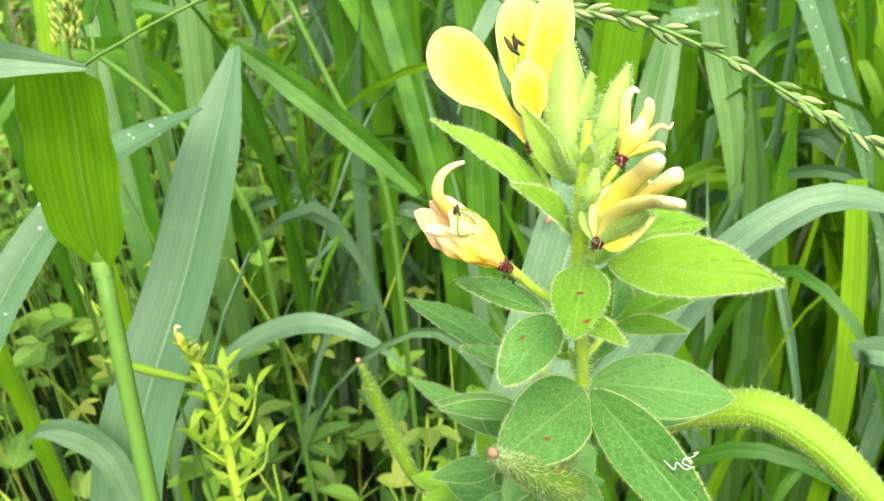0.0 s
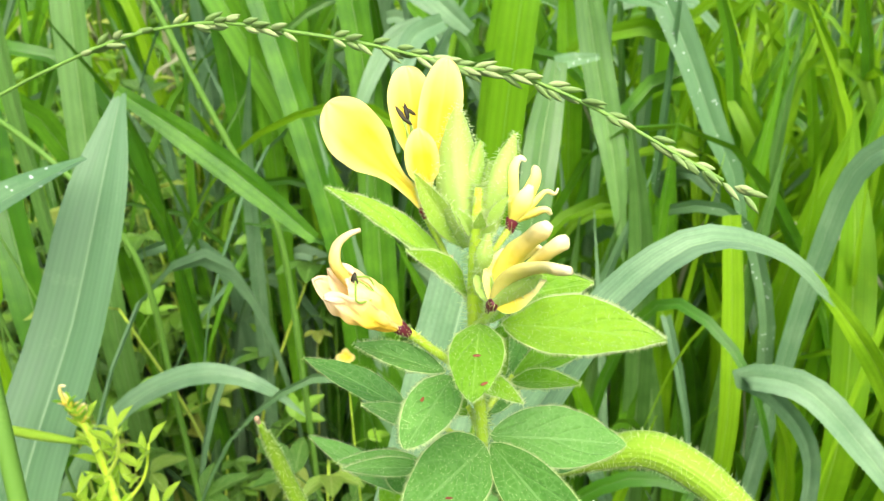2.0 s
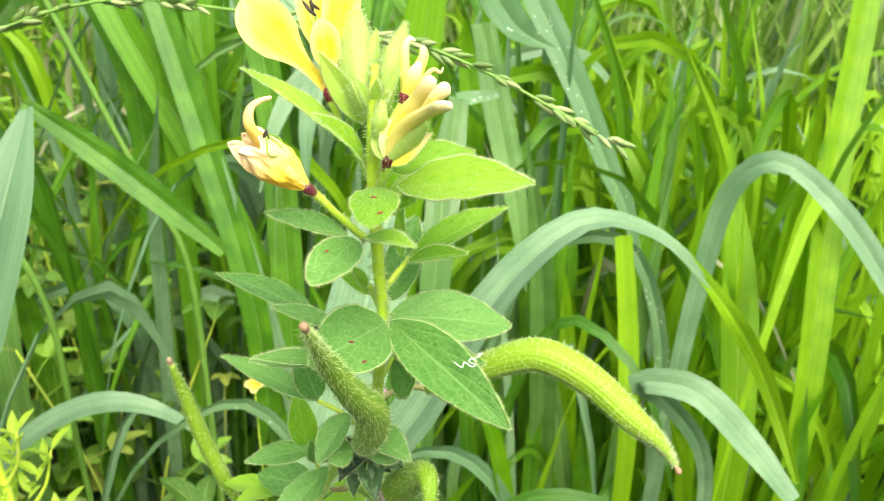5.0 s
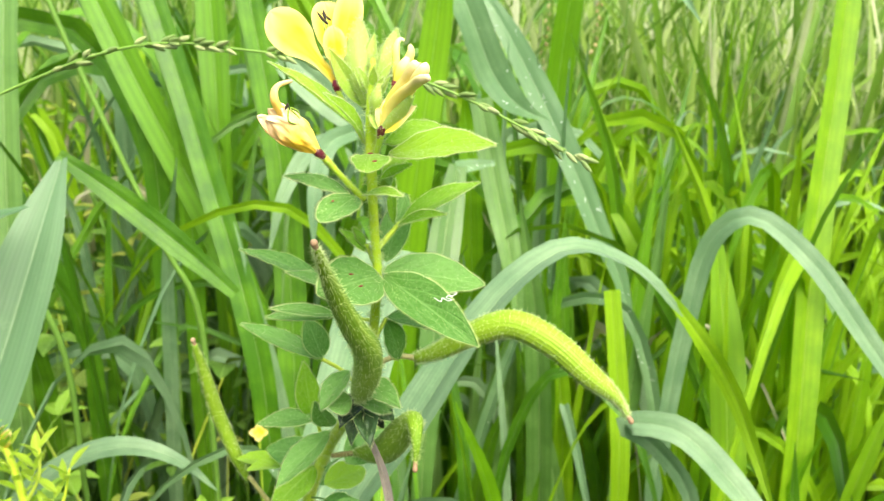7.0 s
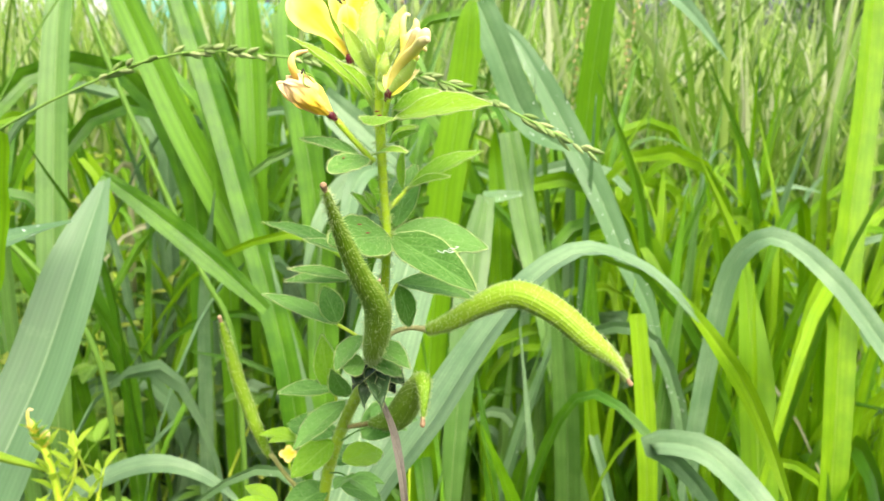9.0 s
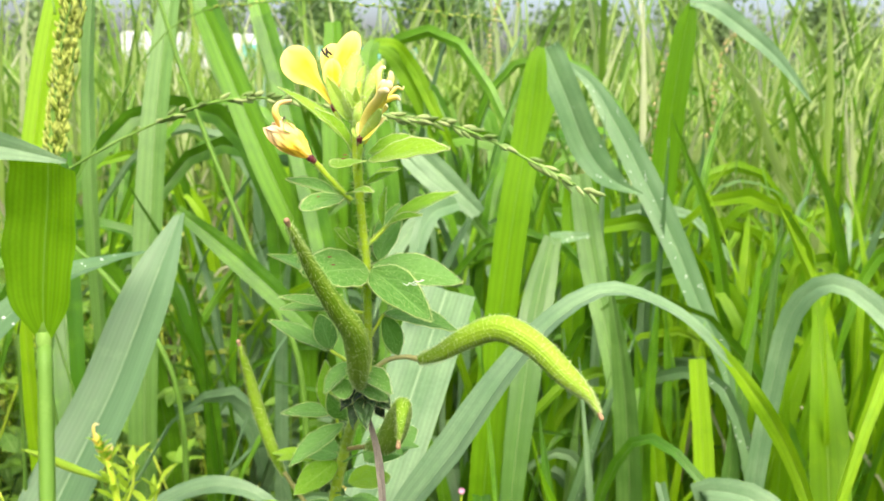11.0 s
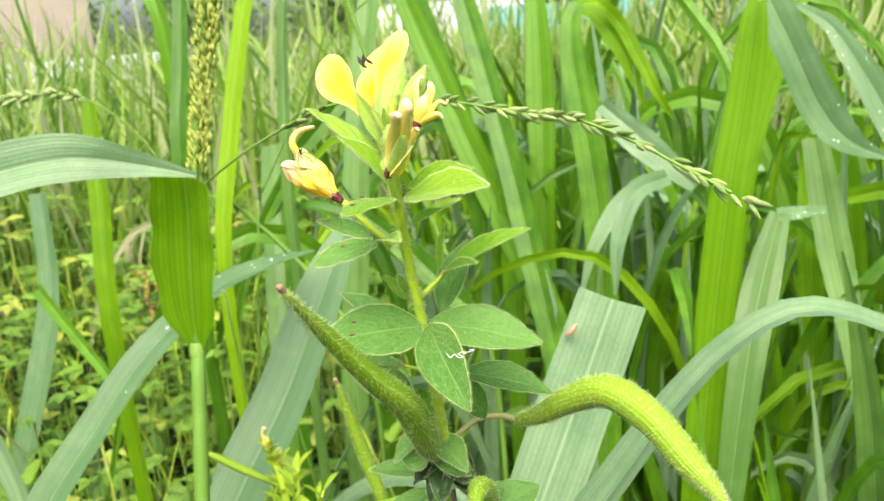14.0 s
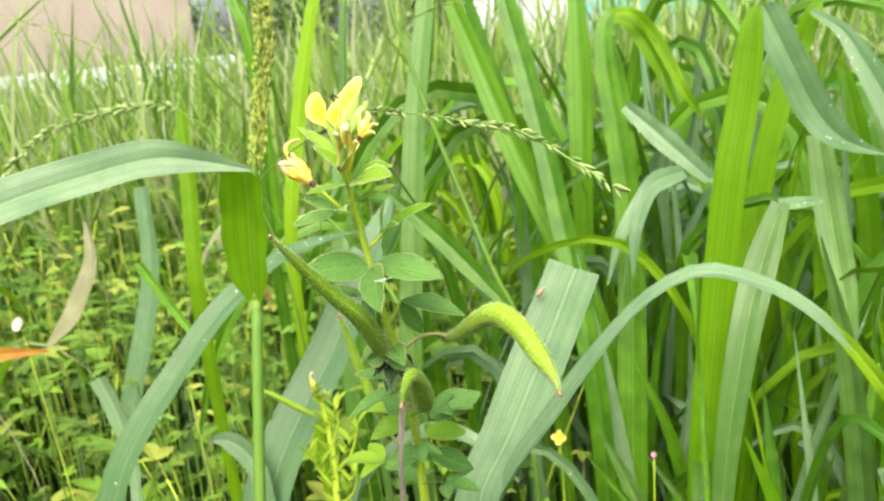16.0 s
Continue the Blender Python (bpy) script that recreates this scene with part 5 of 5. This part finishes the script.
wild_flower("white_daisy", "small white daisy with a yellow centre", (-0.55, 0.42, -0.01), (-0.5673, 0.4035, 0.4915), 8, WHITE_PETAL, 0.0075, PETAL)

# an insect husk on the cut blade
g = Geo()
pip(g, (0.0262, 0.2425, 0.6180), (0.5, 0.15, 0.6), 0.0062, 0.0030, sides=10, n=10)
tagged(g.build("insect_husk", CHRYSALIS), "pinkish insect husk stuck to the cut blade", "insect husk")

# ---- filler grass: tufts of tall blades ----
def make_tuft(seed, mats, count, tall, wide, label):
    rng = np.random.default_rng(seed)
    t = thing("grass_tuft", label, "grass", "grass tufts")
    for k in range(count):
        a = rng.uniform(0, 6.283)
        h = tall * rng.uniform(0.55, 1.05)
        lean = rng.uniform(0.02, 0.17) * h
        d = np.array((math.cos(a), math.sin(a), 0))
        w = wide * rng.uniform(0.6, 1.1)
        root = np.array((rng.uniform(-0.05, 0.05), rng.uniform(-0.05, 0.05), 0.0))
        kind = rng.uniform()
        rows = [(*root, w * 0.5, 0), (*(root + d * lean * 0.25 + (0, 0, h * 0.4)), w * 0.9, 0), (*(root + d * lean * 0.7 + (0, 0, h * 0.8)), w, 0)]
        if kind < 0.6:
            rows += [(*(root + d * lean + (0, 0, h)), w * 0.75, 0), (*(root + d * (lean + 0.3 * h * 0.3) + (0, 0, h * 1.18)), w * 0.05, 0)]
        else:
            rows += [(*(root + d * (lean + 0.05 * h) + (0, 0, h * 0.96)), w * 0.95, 5), (*(root + d * (lean + 0.16 * h) + (0, 0, h * 0.97)), w * 0.8, 10), (*(root + d * (lean + 0.30 * h) + (0, 0, h * 0.80)), w * 0.5, 10), (*(root + d * (lean + 0.36 * h) + (0, 0, h * 0.62)), w * 0.06, 10)]
        g = Geo()
        front = unit(np.array((math.cos(a + 1.57 * rng.integers(0, 2) + rng.normal() * 0.4), math.sin(a + rng.normal() * 0.4) - 0.6, 0.3)))
        ribbon(g, rows, 18, front=front, keel=0.2)
        g.build("blade", mats[int(rng.integers(0, len(mats)))], t)
    return t


TUFTS = [make_tuft(101, (GRASS, GRASS_PALE, GRASS), 11, 0.66, 0.022, "tuft of tall broad green grass blades"),
         make_tuft(102, (GRASS, GRASS_LIME, GRASS), 12, 0.60, 0.018, "tuft of bright green grass blades bending over"),
         make_tuft(103, (GRASS_PALE, GRASS, GRASS_SPOT), 10, 0.70, 0.022, "tuft of blue-green broad grass blades"),
         make_tuft(104, (GRASS_LIME, GRASS, GRASS_DRY), 14, 0.52, 0.012, "tuft of narrow green and dry grass blades"),
         make_tuft(105, (GRASS_LIME, GRASS_LIME, GRASS), 12, 0.58, 0.018, "tuft of fresh lime-green grass blades")]
rng = np.random.default_rng(7)
tufts = []
for x0, x1, y0, y1, gap, most, odds in ((-0.20, 0.36, 0.60, 1.05, 0.070, 48, (0.3, 0.25, 0.2, 0.15, 0.1)), (0.36, 1.10, 0.50, 1.20, 0.13, 17, (0.0, 0.2, 0.0, 0.25, 0.55)), (-0.45, 1.0, 1.10, 1.9, 0.15, 40, (0.2, 0.2, 0.1, 0.25, 0.25)), (-0.9, -0.3, 0.95, 1.8, 0.16, 18, (0.15, 0.3, 0.25, 0.2, 0.1)), (0.34, 0.46, 0.50, 0.62, 0.08, 3, (0.0, 0.0, 0.0, 0.4, 0.6))):
    mine = []
    for k in range(600):
        x, y = rng.uniform(x0, x1), rng.uniform(y0, y1)
        turn, size, pick = rng.uniform(0, 360), rng.uniform(0.80, 1.06), int(rng.choice(5, p=odds))
        if x > 0.2 and k % 3:
            pick = 4
        if len(mine) < most and all((x - a) ** 2 + (y - b) ** 2 > gap**2 for a, b, *_ in mine):
            mine.append((x, y, turn, size * (0.66 if x > 0.42 else 1.0), pick))
    tufts += mine
for x, y, turn, size, pick in tufts:
    m = pose(x, y, -0.01, 0, 0, turn)
    copy_thing(TUFTS[pick], m).scale = (size, size, size)
# Unseen tufts behind and beside the camera, added to block low light.
for k in range(44):
    a = rng.uniform(-2.1, 2.1)
    r = rng.uniform(0.80, 1.7)
    size = rng.uniform(0.85, 1.15)
    copy_thing(TUFTS[int(rng.integers(0, 5))], pose(0.06 + r * math.sin(a), 0.0 - r * math.cos(a) - 0.05, -0.01, 0, 0, rng.uniform(0, 360))).scale = (size, size, size)
for i, t in enumerate(TUFTS):
    t.matrix_basis = pose(0.62 + 0.16 * i, 1.95, -0.01)


# dry seed heads
for x, y, z, tip in ((0.215, 0.770, 0.735, 0.62), (0.30, 0.90, 0.75, 0.64), (0.05, 1.00, 0.80, 0.70)):
    t = thing("dry_seed_head", "straw-coloured dry grass seed head drooping", "grass spike", "dry seed heads")
    spike(t, [(x + 0.02, y + 0.02, -0.01), (x + 0.02, y + 0.015, z * 0.6), (x + 0.012, y, z), (x - 0.004, y - 0.006, z - 0.01), (x - 0.014, y - 0.01, z - 0.05), (x - 0.018, y - 0.012, tip)], 64, 0.0062, 0.0026, 0.0010, STRAW, 0.5, 2, spare=0.62)

# rusty seed stalks among the weeds
for x, y, z, low in ((-0.459, 0.584, 0.510, 0.451), (-0.461, 0.605, 0.508, 0.439), (-0.422, 0.573, 0.505, 0.457), (-0.451, 0.622, 0.480, 0.447)):
    t = thing("rusty_seed_stalk", "upright stalk with rusty brown dry seeds", "grass spike", "rusty seed stalks")
    spike(t, [(x + 0.01, y + 0.01, -0.01), (x + 0.006, y + 0.004, low * 0.6), (x + 0.002, y, low), (x, y, 0.5 * (low + z)), (x - 0.002, y, z)], 46, 0.0055, 0.0032, 0.0009, RUSTY_SEED, 0.9, 2, spare=0.72)

# erect narrow blades close behind the arching ones
rng = np.random.default_rng(77)
erect = []
for k in range(400):
    x, y = rng.uniform(0.04, 0.42), rng.uniform(0.36, 0.60)
    if y < 0.40 + 0.25 * max(0, 0.12 - x) or len(erect) >= 26 or any((x - a) ** 2 + (y - b) ** 2 < 0.040**2 for a, b in erect):
        continue
    erect.append((x, y))
    t = grass("erect narrow green grass blades standing close together")
    for q in range(int(rng.integers(2, 4))):
        h = rng.uniform(0.36, 0.60) * (0.82 if y < 0.45 else 1.0)
        w = rng.uniform(0.010, 0.019)
        bx, by = x + rng.normal() * 0.012, y + rng.normal() * 0.012
        dx, dy = rng.normal() * 0.05, rng.normal() * 0.03
        g = Geo()
        rows = [(bx, by, -0.01, w * 0.6, 0), (bx + 0.2 * dx, by + 0.2 * dy, 0.5 * h, w, 0), (bx + 0.6 * dx, by + 0.6 * dy, 0.85 * h, w * 0.85, 0), (bx + dx, by + dy, h, w * 0.06, 0)]
        ribbon(g, rows, 22, front=unit(np.array((rng.normal() * 0.6, -1, 0.3))), wave=0.03, rng=rng)
        g.build("blade", ((GRASS_LIME, GRASS_VIVID, GRASS_LIME, GRASS) if x > 0.22 else (GRASS, GRASS_VIVID, GRASS_MID, GRASS))[int(rng.integers(0, 4))], t)


# thin blades between the broad ones, some of them bowing over
rng = np.random.default_rng(88)
thin = []
for k in range(900):
    x, y = rng.uniform(-0.02, 0.46), rng.uniform(0.42, 0.95)
    if len(thin) >= 58 or any((x - a) ** 2 + (y - b) ** 2 < 0.045**2 for a, b in thin):
        continue
    thin.append((x, y))
    t = grass("thin green grass blades, some bowing over")
    for q in range(3):
        h = rng.uniform(0.30, 0.64) * (0.85 if y < 0.55 else 1.0)
        w = rng.uniform(0.0045, 0.011)
        bx, by = x + rng.normal() * 0.015, y + rng.normal() * 0.015
        a = rng.uniform(0, 6.283)
        d = np.array((math.cos(a), 0.5 * math.sin(a), 0)) * h
        bow = rng.uniform() < 0.55
        lean = rng.uniform(0.05, 0.22)
        root = np.array((bx, by, 0.0))
        rows = [(bx, by, -0.01, w * 0.6, 0), (*(root + d * lean * 0.3 + (0, 0, 0.5 * h)), w, 0), (*(root + d * lean * 0.8 + (0, 0, 0.85 * h)), w, 10)]
        if bow:
            rows += [(*(root + d * (lean + 0.08) + (0, 0, 0.96 * h)), w, 25), (*(root + d * (lean + 0.22) + (0, 0, 0.93 * h)), w * 0.8, 30), (*(root + d * (lean + 0.34) + (0, 0, 0.78 * h)), w * 0.1, 20)]
        else:
            rows += [(*(root + d * lean * 1.3 + (0, 0, 1.1 * h)), w * 0.08, 0)]
        g = Geo()
        ribbon(g, rows, 22, front=unit(np.array((rng.normal() * 0.6, -1, 0.4))), wave=0.03, rng=rng)
        g.build("blade", ((GRASS_LIME, GRASS_VIVID, GRASS_LIME, GRASS_LIME, GRASS_PALE) if x > 0.26 else (GRASS, GRASS_MID, GRASS_SPOT, GRASS_LIME, GRASS_PALE))[int(rng.choice(5, p=(0.34, 0.22, 0.16, 0.12, 0.16)))], t)


# shorter blades crowded inside and beside the tall grass
def crowd(seed, count, xs, ys, low, high, wide, mat, label):
    g = Geo()
    rng = np.random.default_rng(seed)
    for k in range(count):
        h, w = rng.uniform(low, high), wide * rng.uniform(0.6, 1.3)
        a = rng.uniform(0, 6.283)
        d = np.array((math.cos(a), math.sin(a), 0)) * h * rng.uniform(0.08, 0.5)
        root = np.array((rng.uniform(*xs), rng.uniform(*ys), -0.01))
        rows = [(*root, w * 0.6, 0), (*(root + d * 0.2 + (0, 0, 0.5 * h)), w, 0), (*(root + d * 0.6 + (0, 0, 0.85 * h)), w * 0.8, 0), (*(root + d + (0, 0, h - 0.25 * np.linalg.norm(d))), w * 0.06, 0)]
        ribbon(g, rows, 9, front=unit(np.array((rng.normal(), -1, 0.3))))
    return tagged(g.build("crowded_grass_blades", mat), label, "grass", kind="stuff")


crowd(66, 520, (-0.12, 0.36), (0.56, 1.45), 0.26, 0.52, 0.010, GRASS, "short green blades crowded between the tall grass")
crowd(67, 1500, (0.38, 2.0), (0.60, 2.6), 0.30, 0.50, 0.013, GRASS_LIME, "fresh lime-green blades crowded beside the tall grass")
crowd(68, 420, (0.38, 2.0), (0.60, 2.6), 0.34, 0.54, 0.013, GRASS_PALE, "pale blue-green blades among the lime-green grass")


# ---- leafy weeds in the open part of the meadow ----
def make_weed(seed, mats, count, tall, size, label):
    global R
    keep, R = R, np.random.default_rng(seed)
    t = thing("leafy_weed", label, "weed", "leafy weeds")
    g = Geo()
    for s in range(3):
        a = s * 2.1 + R.uniform(0, 1)
        e = np.array((0.10 * math.cos(a), 0.10 * math.sin(a), tall * R.uniform(0.8, 1.0)))
        tube(g, [(0.01 * math.cos(a), 0.01 * math.sin(a), 0, 0.0018), (*(e * (0.35, 0.35, 0.55)), 0.0015), (*e, 0.0008)], 12, 5)
        for k in range(count):
            u = 0.25 + 0.75 * (k + 1) / count
            p = np.array((e[0] * u**1.4, e[1] * u**1.4, e[2] * u))
            b = k * 2.4 + s
            trifoliate(t, p, (math.cos(b), math.sin(b), 0.35), size * R.uniform(0.7, 1.2), mats[int(R.integers(0, len(mats)))])
    g.build("stem", STEM, t)
    R = keep
    return t


WEEDS = [make_weed(201, (WEED, WEED, WEED_GOLD), 9, 0.46, 0.040, "leafy weed with three-part light green leaves"),
         make_weed(202, (WEED, WEED), 8, 0.38, 0.046, "low leafy weed with fresh green leaves"),
         make_weed(203, (WEED_GOLD, WEED, WEED), 10, 0.42, 0.037, "leafy weed with some yellowing leaves")]
spots = []
rng = np.random.default_rng(9)
for k in range(2500):
    x, y = rng.uniform(-1.4, 0.0), 0.36 + 1.5 * rng.uniform() ** 1.4
    if x > -0.16 and y < 0.6:
        continue
    if x > -0.26 and y < 0.5:
        continue
    if all((x - a) ** 2 + (y - b) ** 2 > 0.098**2 for a, b in spots):
        spots.append((x, y))
    if len(spots) >= 130:
        break
spots += [(-0.060, 0.330), (-0.015, 0.420), (0.035, 0.390), (-0.110, 0.410), (-0.125, 0.335), (-0.055, 0.450)]
for i, (x, y) in enumerate(spots):
    m = pose(x, y, -0.01, 0, 0, rng.uniform(0, 360))
    k = rng.uniform(0.75, 1.14) * (0.86 if y < 0.65 else 1.0)
    if i < 3:
        WEEDS[i].matrix_basis = m
    else:
        copy_thing(WEEDS[int(rng.integers(0, 3))], m).scale = (k, k, k)

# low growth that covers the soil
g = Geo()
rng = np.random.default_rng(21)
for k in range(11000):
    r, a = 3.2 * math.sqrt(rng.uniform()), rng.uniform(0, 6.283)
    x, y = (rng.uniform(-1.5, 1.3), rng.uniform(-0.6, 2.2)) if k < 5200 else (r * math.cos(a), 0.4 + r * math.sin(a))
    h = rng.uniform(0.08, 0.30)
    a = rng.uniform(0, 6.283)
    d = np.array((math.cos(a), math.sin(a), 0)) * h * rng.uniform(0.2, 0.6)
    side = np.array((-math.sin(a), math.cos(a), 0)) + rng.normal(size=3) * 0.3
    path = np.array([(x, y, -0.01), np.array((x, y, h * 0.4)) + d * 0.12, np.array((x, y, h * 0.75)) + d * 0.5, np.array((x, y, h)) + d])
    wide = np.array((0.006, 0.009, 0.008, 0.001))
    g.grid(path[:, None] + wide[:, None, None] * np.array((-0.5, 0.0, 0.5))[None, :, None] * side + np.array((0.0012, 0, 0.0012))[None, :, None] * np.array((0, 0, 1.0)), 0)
# The dark base colour stands for shade low in the grass.
tagged(g.build("low_grass", GRASS_SHADED), "low green undergrowth of short grass, darkened for the shade between blades", "grass", kind="stuff")

# leaves of the creeping weeds between and beyond the taller ones
def creeping(seed, count, far, mat, label):
    g = Geo()
    rng = np.random.default_rng(seed)
    for k in range(count):
        x, y = (rng.uniform(-3.2, 0.2), rng.uniform(0.6, 3.6)) if far else (rng.uniform(-1.4, -0.05), 0.42 + 1.4 * rng.uniform() ** 1.3)
        if (x > -0.24 and y < 0.58) or (far and x > -1.3 and y < 1.7):
            continue
        hub = np.array((x, y, rng.uniform(0.17, 0.34) if far else 0.44 - 0.26 * rng.uniform() ** 2))
        a, size = rng.uniform(0, 6.283), rng.uniform(0.028, 0.05) if far else rng.uniform(0.016, 0.032)
        for turn, long in ((0, 1.0), (1.0, 0.75), (-1.0, 0.75)):
            d = np.array((math.cos(a + turn), math.sin(a + turn), rng.uniform(-0.35, 0.15)))
            leaflet(g, hub, hub + d * size * long, size * 0.5 * long, up=(0.2 * rng.normal(), -0.15, 1), n=5, droop=0.10, blunt=0.4)
        tube(g, [(x + 0.02 * math.sin(a), y, -0.01, 0.0012), (*hub, 0.0007)], 3, 4)
    return tagged(g.build("creeping_weed_leaves", mat), label, "weed", kind="stuff")


creeping(57, 1000, True, WEED, "creeping three-part weed leaves covering the soil")
creeping(58, 900, False, WEED, "small three-part green weed leaves on thin stalks")
creeping(59, 150, False, WEED_GOLD, "small yellowing weed leaves on thin stalks")

# ---- the meadow beyond ----
def meadow_material():
    m = Nodes("meadow_grass")
    pick = m.node("NewGeometry", "Random Per Island")
    fine = m.node("TexNoise", Vector=m.node("TexCoord", 3), Scale=30.0, Detail=3.0)
    col = m.ramp(pick, (0.0, (0.08, 0.20, 0.015)), (0.3, (0.20, 0.40, 0.03)), (0.6, (0.36, 0.55, 0.09)), (0.82, (0.50, 0.62, 0.25)), (1.0, (0.64, 0.67, 0.44)))
    col = m.mix(m.math("MULTIPLY", fine, 0.35), col, rgb(0.10, 0.16, 0.03))
    m.put(m.bsdf.inputs["Base Color"], col)
    m.put(m.bsdf.inputs["Roughness"], 0.6)
    shine = m.tree.nodes.new("ShaderNodeBsdfTranslucent")
    m.put(shine.inputs["Color"], col)
    both = m.tree.nodes.new("ShaderNodeMixShader")
    both.inputs[0].default_value = 0.4
    m.tree.links.new(m.bsdf.outputs[0], both.inputs[1])
    m.tree.links.new(shine.outputs[0], both.inputs[2])
    m.tree.links.new(both.outputs[0], m.out.inputs["Surface"])
    return m.mat


MEADOW = meadow_material()
g = Geo()
rng = np.random.default_rng(33)
ACROSS = np.array((-0.5, 0.0, 0.5))
FOLD = np.array((0.14, 0.0, 0.14))
for k in range(41000):
    ahead = k < 17000
    near = k >= 34000
    r = (1.7 if ahead else 1.5) + (9.0 if ahead else 16.0) * rng.uniform() ** (1.7 if ahead else 1.3)
    a = rng.uniform(-1.15, 1.25) if ahead else rng.uniform(-math.pi, math.pi)
    # Out of view behind the camera: taller, wider blades added to hold back light.
    if near:
        r, a = rng.uniform(0.95, 2.6), math.pi + rng.uniform(-1.9, 1.9)
    x, y = -r * math.sin(a) - (-0.06 if near else 0.1), r * math.cos(a)
    h = rng.uniform(0.36, 0.82) + (0.2 if near else 0) + (0.42 * rng.uniform() if rng.uniform() < 0.4 else 0)
    h *= 0.90 if x < -1.0 and not near else 1.0
    b = rng.uniform(0, 6.283)
    d = np.array((math.cos(b), math.sin(b), 0)) * h * rng.uniform(0.05, 0.5)
    w = rng.uniform(0.006, 0.018) * (1.6 if near else 1.0 if r < 6 else 1.5)
    face = rng.uniform(0, 6.283)
    side, nor = np.array((math.cos(face), math.sin(face), 0)), np.array((-math.sin(face), math.cos(face), 0.2))
    u = np.array((0.0, 0.4, 0.75, 1.0))[:, None]
    path = np.array((x, y, -0.01)) + u * (0, 0, h) + u**2.2 * (d - (0, 0, 0.35 * np.linalg.norm(d)))
    wide = w * np.array((0.7, 1.0, 0.8, 0.08))
    g.grid(path[:, None] + wide[:, None, None] * (ACROSS[None, :, None] * side + FOLD[None, :, None] * nor), 0)
tagged(g.build("meadow_grass", MEADOW), "pale green and straw-coloured meadow grass further off", "grass", kind="stuff")

# a plastered wall, pale sheets on the ground and trees at the meadow's edge
def box(name, centre, size, mat, label, category, turn=0, jag=0.0):
    bm = bmesh.new()
    bmesh.ops.create_cube(bm, size=1.0)
    bmesh.ops.scale(bm, vec=size, verts=bm.verts)
    bmesh.ops.bevel(bm, geom=list(bm.edges), offset=min(size) * 0.08, segments=2, affect="EDGES")
    me = bpy.data.meshes.new(name)
    bm.to_mesh(me)
    bm.free()
    me.materials.append(mat)
    ob = new(name, me)
    ob.matrix_basis = pose(*centre, 0, 0, turn)
    return tagged(ob, label, category)


box("far_wall", (-9.2, 6.4, 1.3), (5.0, 0.3, 2.6), PLASTER, "pale plastered wall at the edge of the meadow", "wall", 52)
box("white_sheet", (-7.0, 6.2, 0.30), (3.6, 0.5, 0.60), SHEET_WHITE, "white sheet lying over the far grass", "sheet", 50)
box("teal_sheet", (-2.6, 12.5, 0.42), (2.6, 0.3, 0.84), SHEET_TEAL, "teal sheet fence beyond the meadow", "sheet", 12)
box("white_sheet", (-4.6, 12.8, 0.50), (2.4, 0.3, 1.0), SHEET_WHITE, "pale sheet fence beyond the meadow", "sheet", 14)


# Foliage colour is lightened to paint the haze of distance.
TREE_LEAF = leafy("tree_foliage_hazed", (0.12, 0.22, 0.07), (0.25, 0.36, 0.15), 0.6, 0.3, (0.2, 0.35, 0.05), "none", scale=0.05, vary=0.3)
BARK = earthy("bark", (0.10, 0.08, 0.06), (0.20, 0.16, 0.12), 0.9, 20.0)


def make_tree(seed, tall):
    rng = np.random.default_rng(seed)
    t = thing("far_tree", "bushy green tree at the meadow's edge, foliage paled for haze", "tree", "far trees")
    g = Geo()
    tube(g, [(0, 0, -0.1, 0.14 * tall / 5), (0.1, 0, tall * 0.35, 0.10 * tall / 5), (0.05, 0.1, tall * 0.8, 0.03)], 14, 8)
    for k in range(7):
        a, z = rng.uniform(0, 6.28), tall * rng.uniform(0.3, 0.7)
        tube(g, [(0.08, 0.03, z, 0.05), (0.5 * math.cos(a), 0.5 * math.sin(a), z + 0.4, 0.03), (tall * 0.28 * math.cos(a), tall * 0.28 * math.sin(a), z + 0.9, 0.01)], 8, 6)
    g.build("trunk", BARK, t)
    g = Geo()
    for k in range(2600):
        c = rng.normal(size=3) * (0.24 * tall, 0.24 * tall, 0.20 * tall) + (0, 0, tall * 0.62)
        c = c + 0.12 * tall * np.sin(c[[1, 2, 0]] * 2.3 + seed)
        if c[2] < 0.15 * tall:
            continue
        d = unit(rng.normal(size=3))
        leaflet(g, c, c + d * 0.26, 0.16, up=rng.normal(size=3), n=4)
    g.build("crown", TREE_LEAF, t)
    return t


trees = [make_tree(41, 2.5), make_tree(42, 3.2)]
rng = np.random.default_rng(5)
for i in range(18):
    a = -1.2 + 2.4 * i / 17
    r = rng.uniform(26, 34)
    m = pose(-r * math.sin(a), r * math.cos(a), 0, 0, 0, rng.uniform(0, 360))
    if i < 2:
        trees[i].matrix_basis = m
    else:
        copy_thing(trees[i % 2], m)
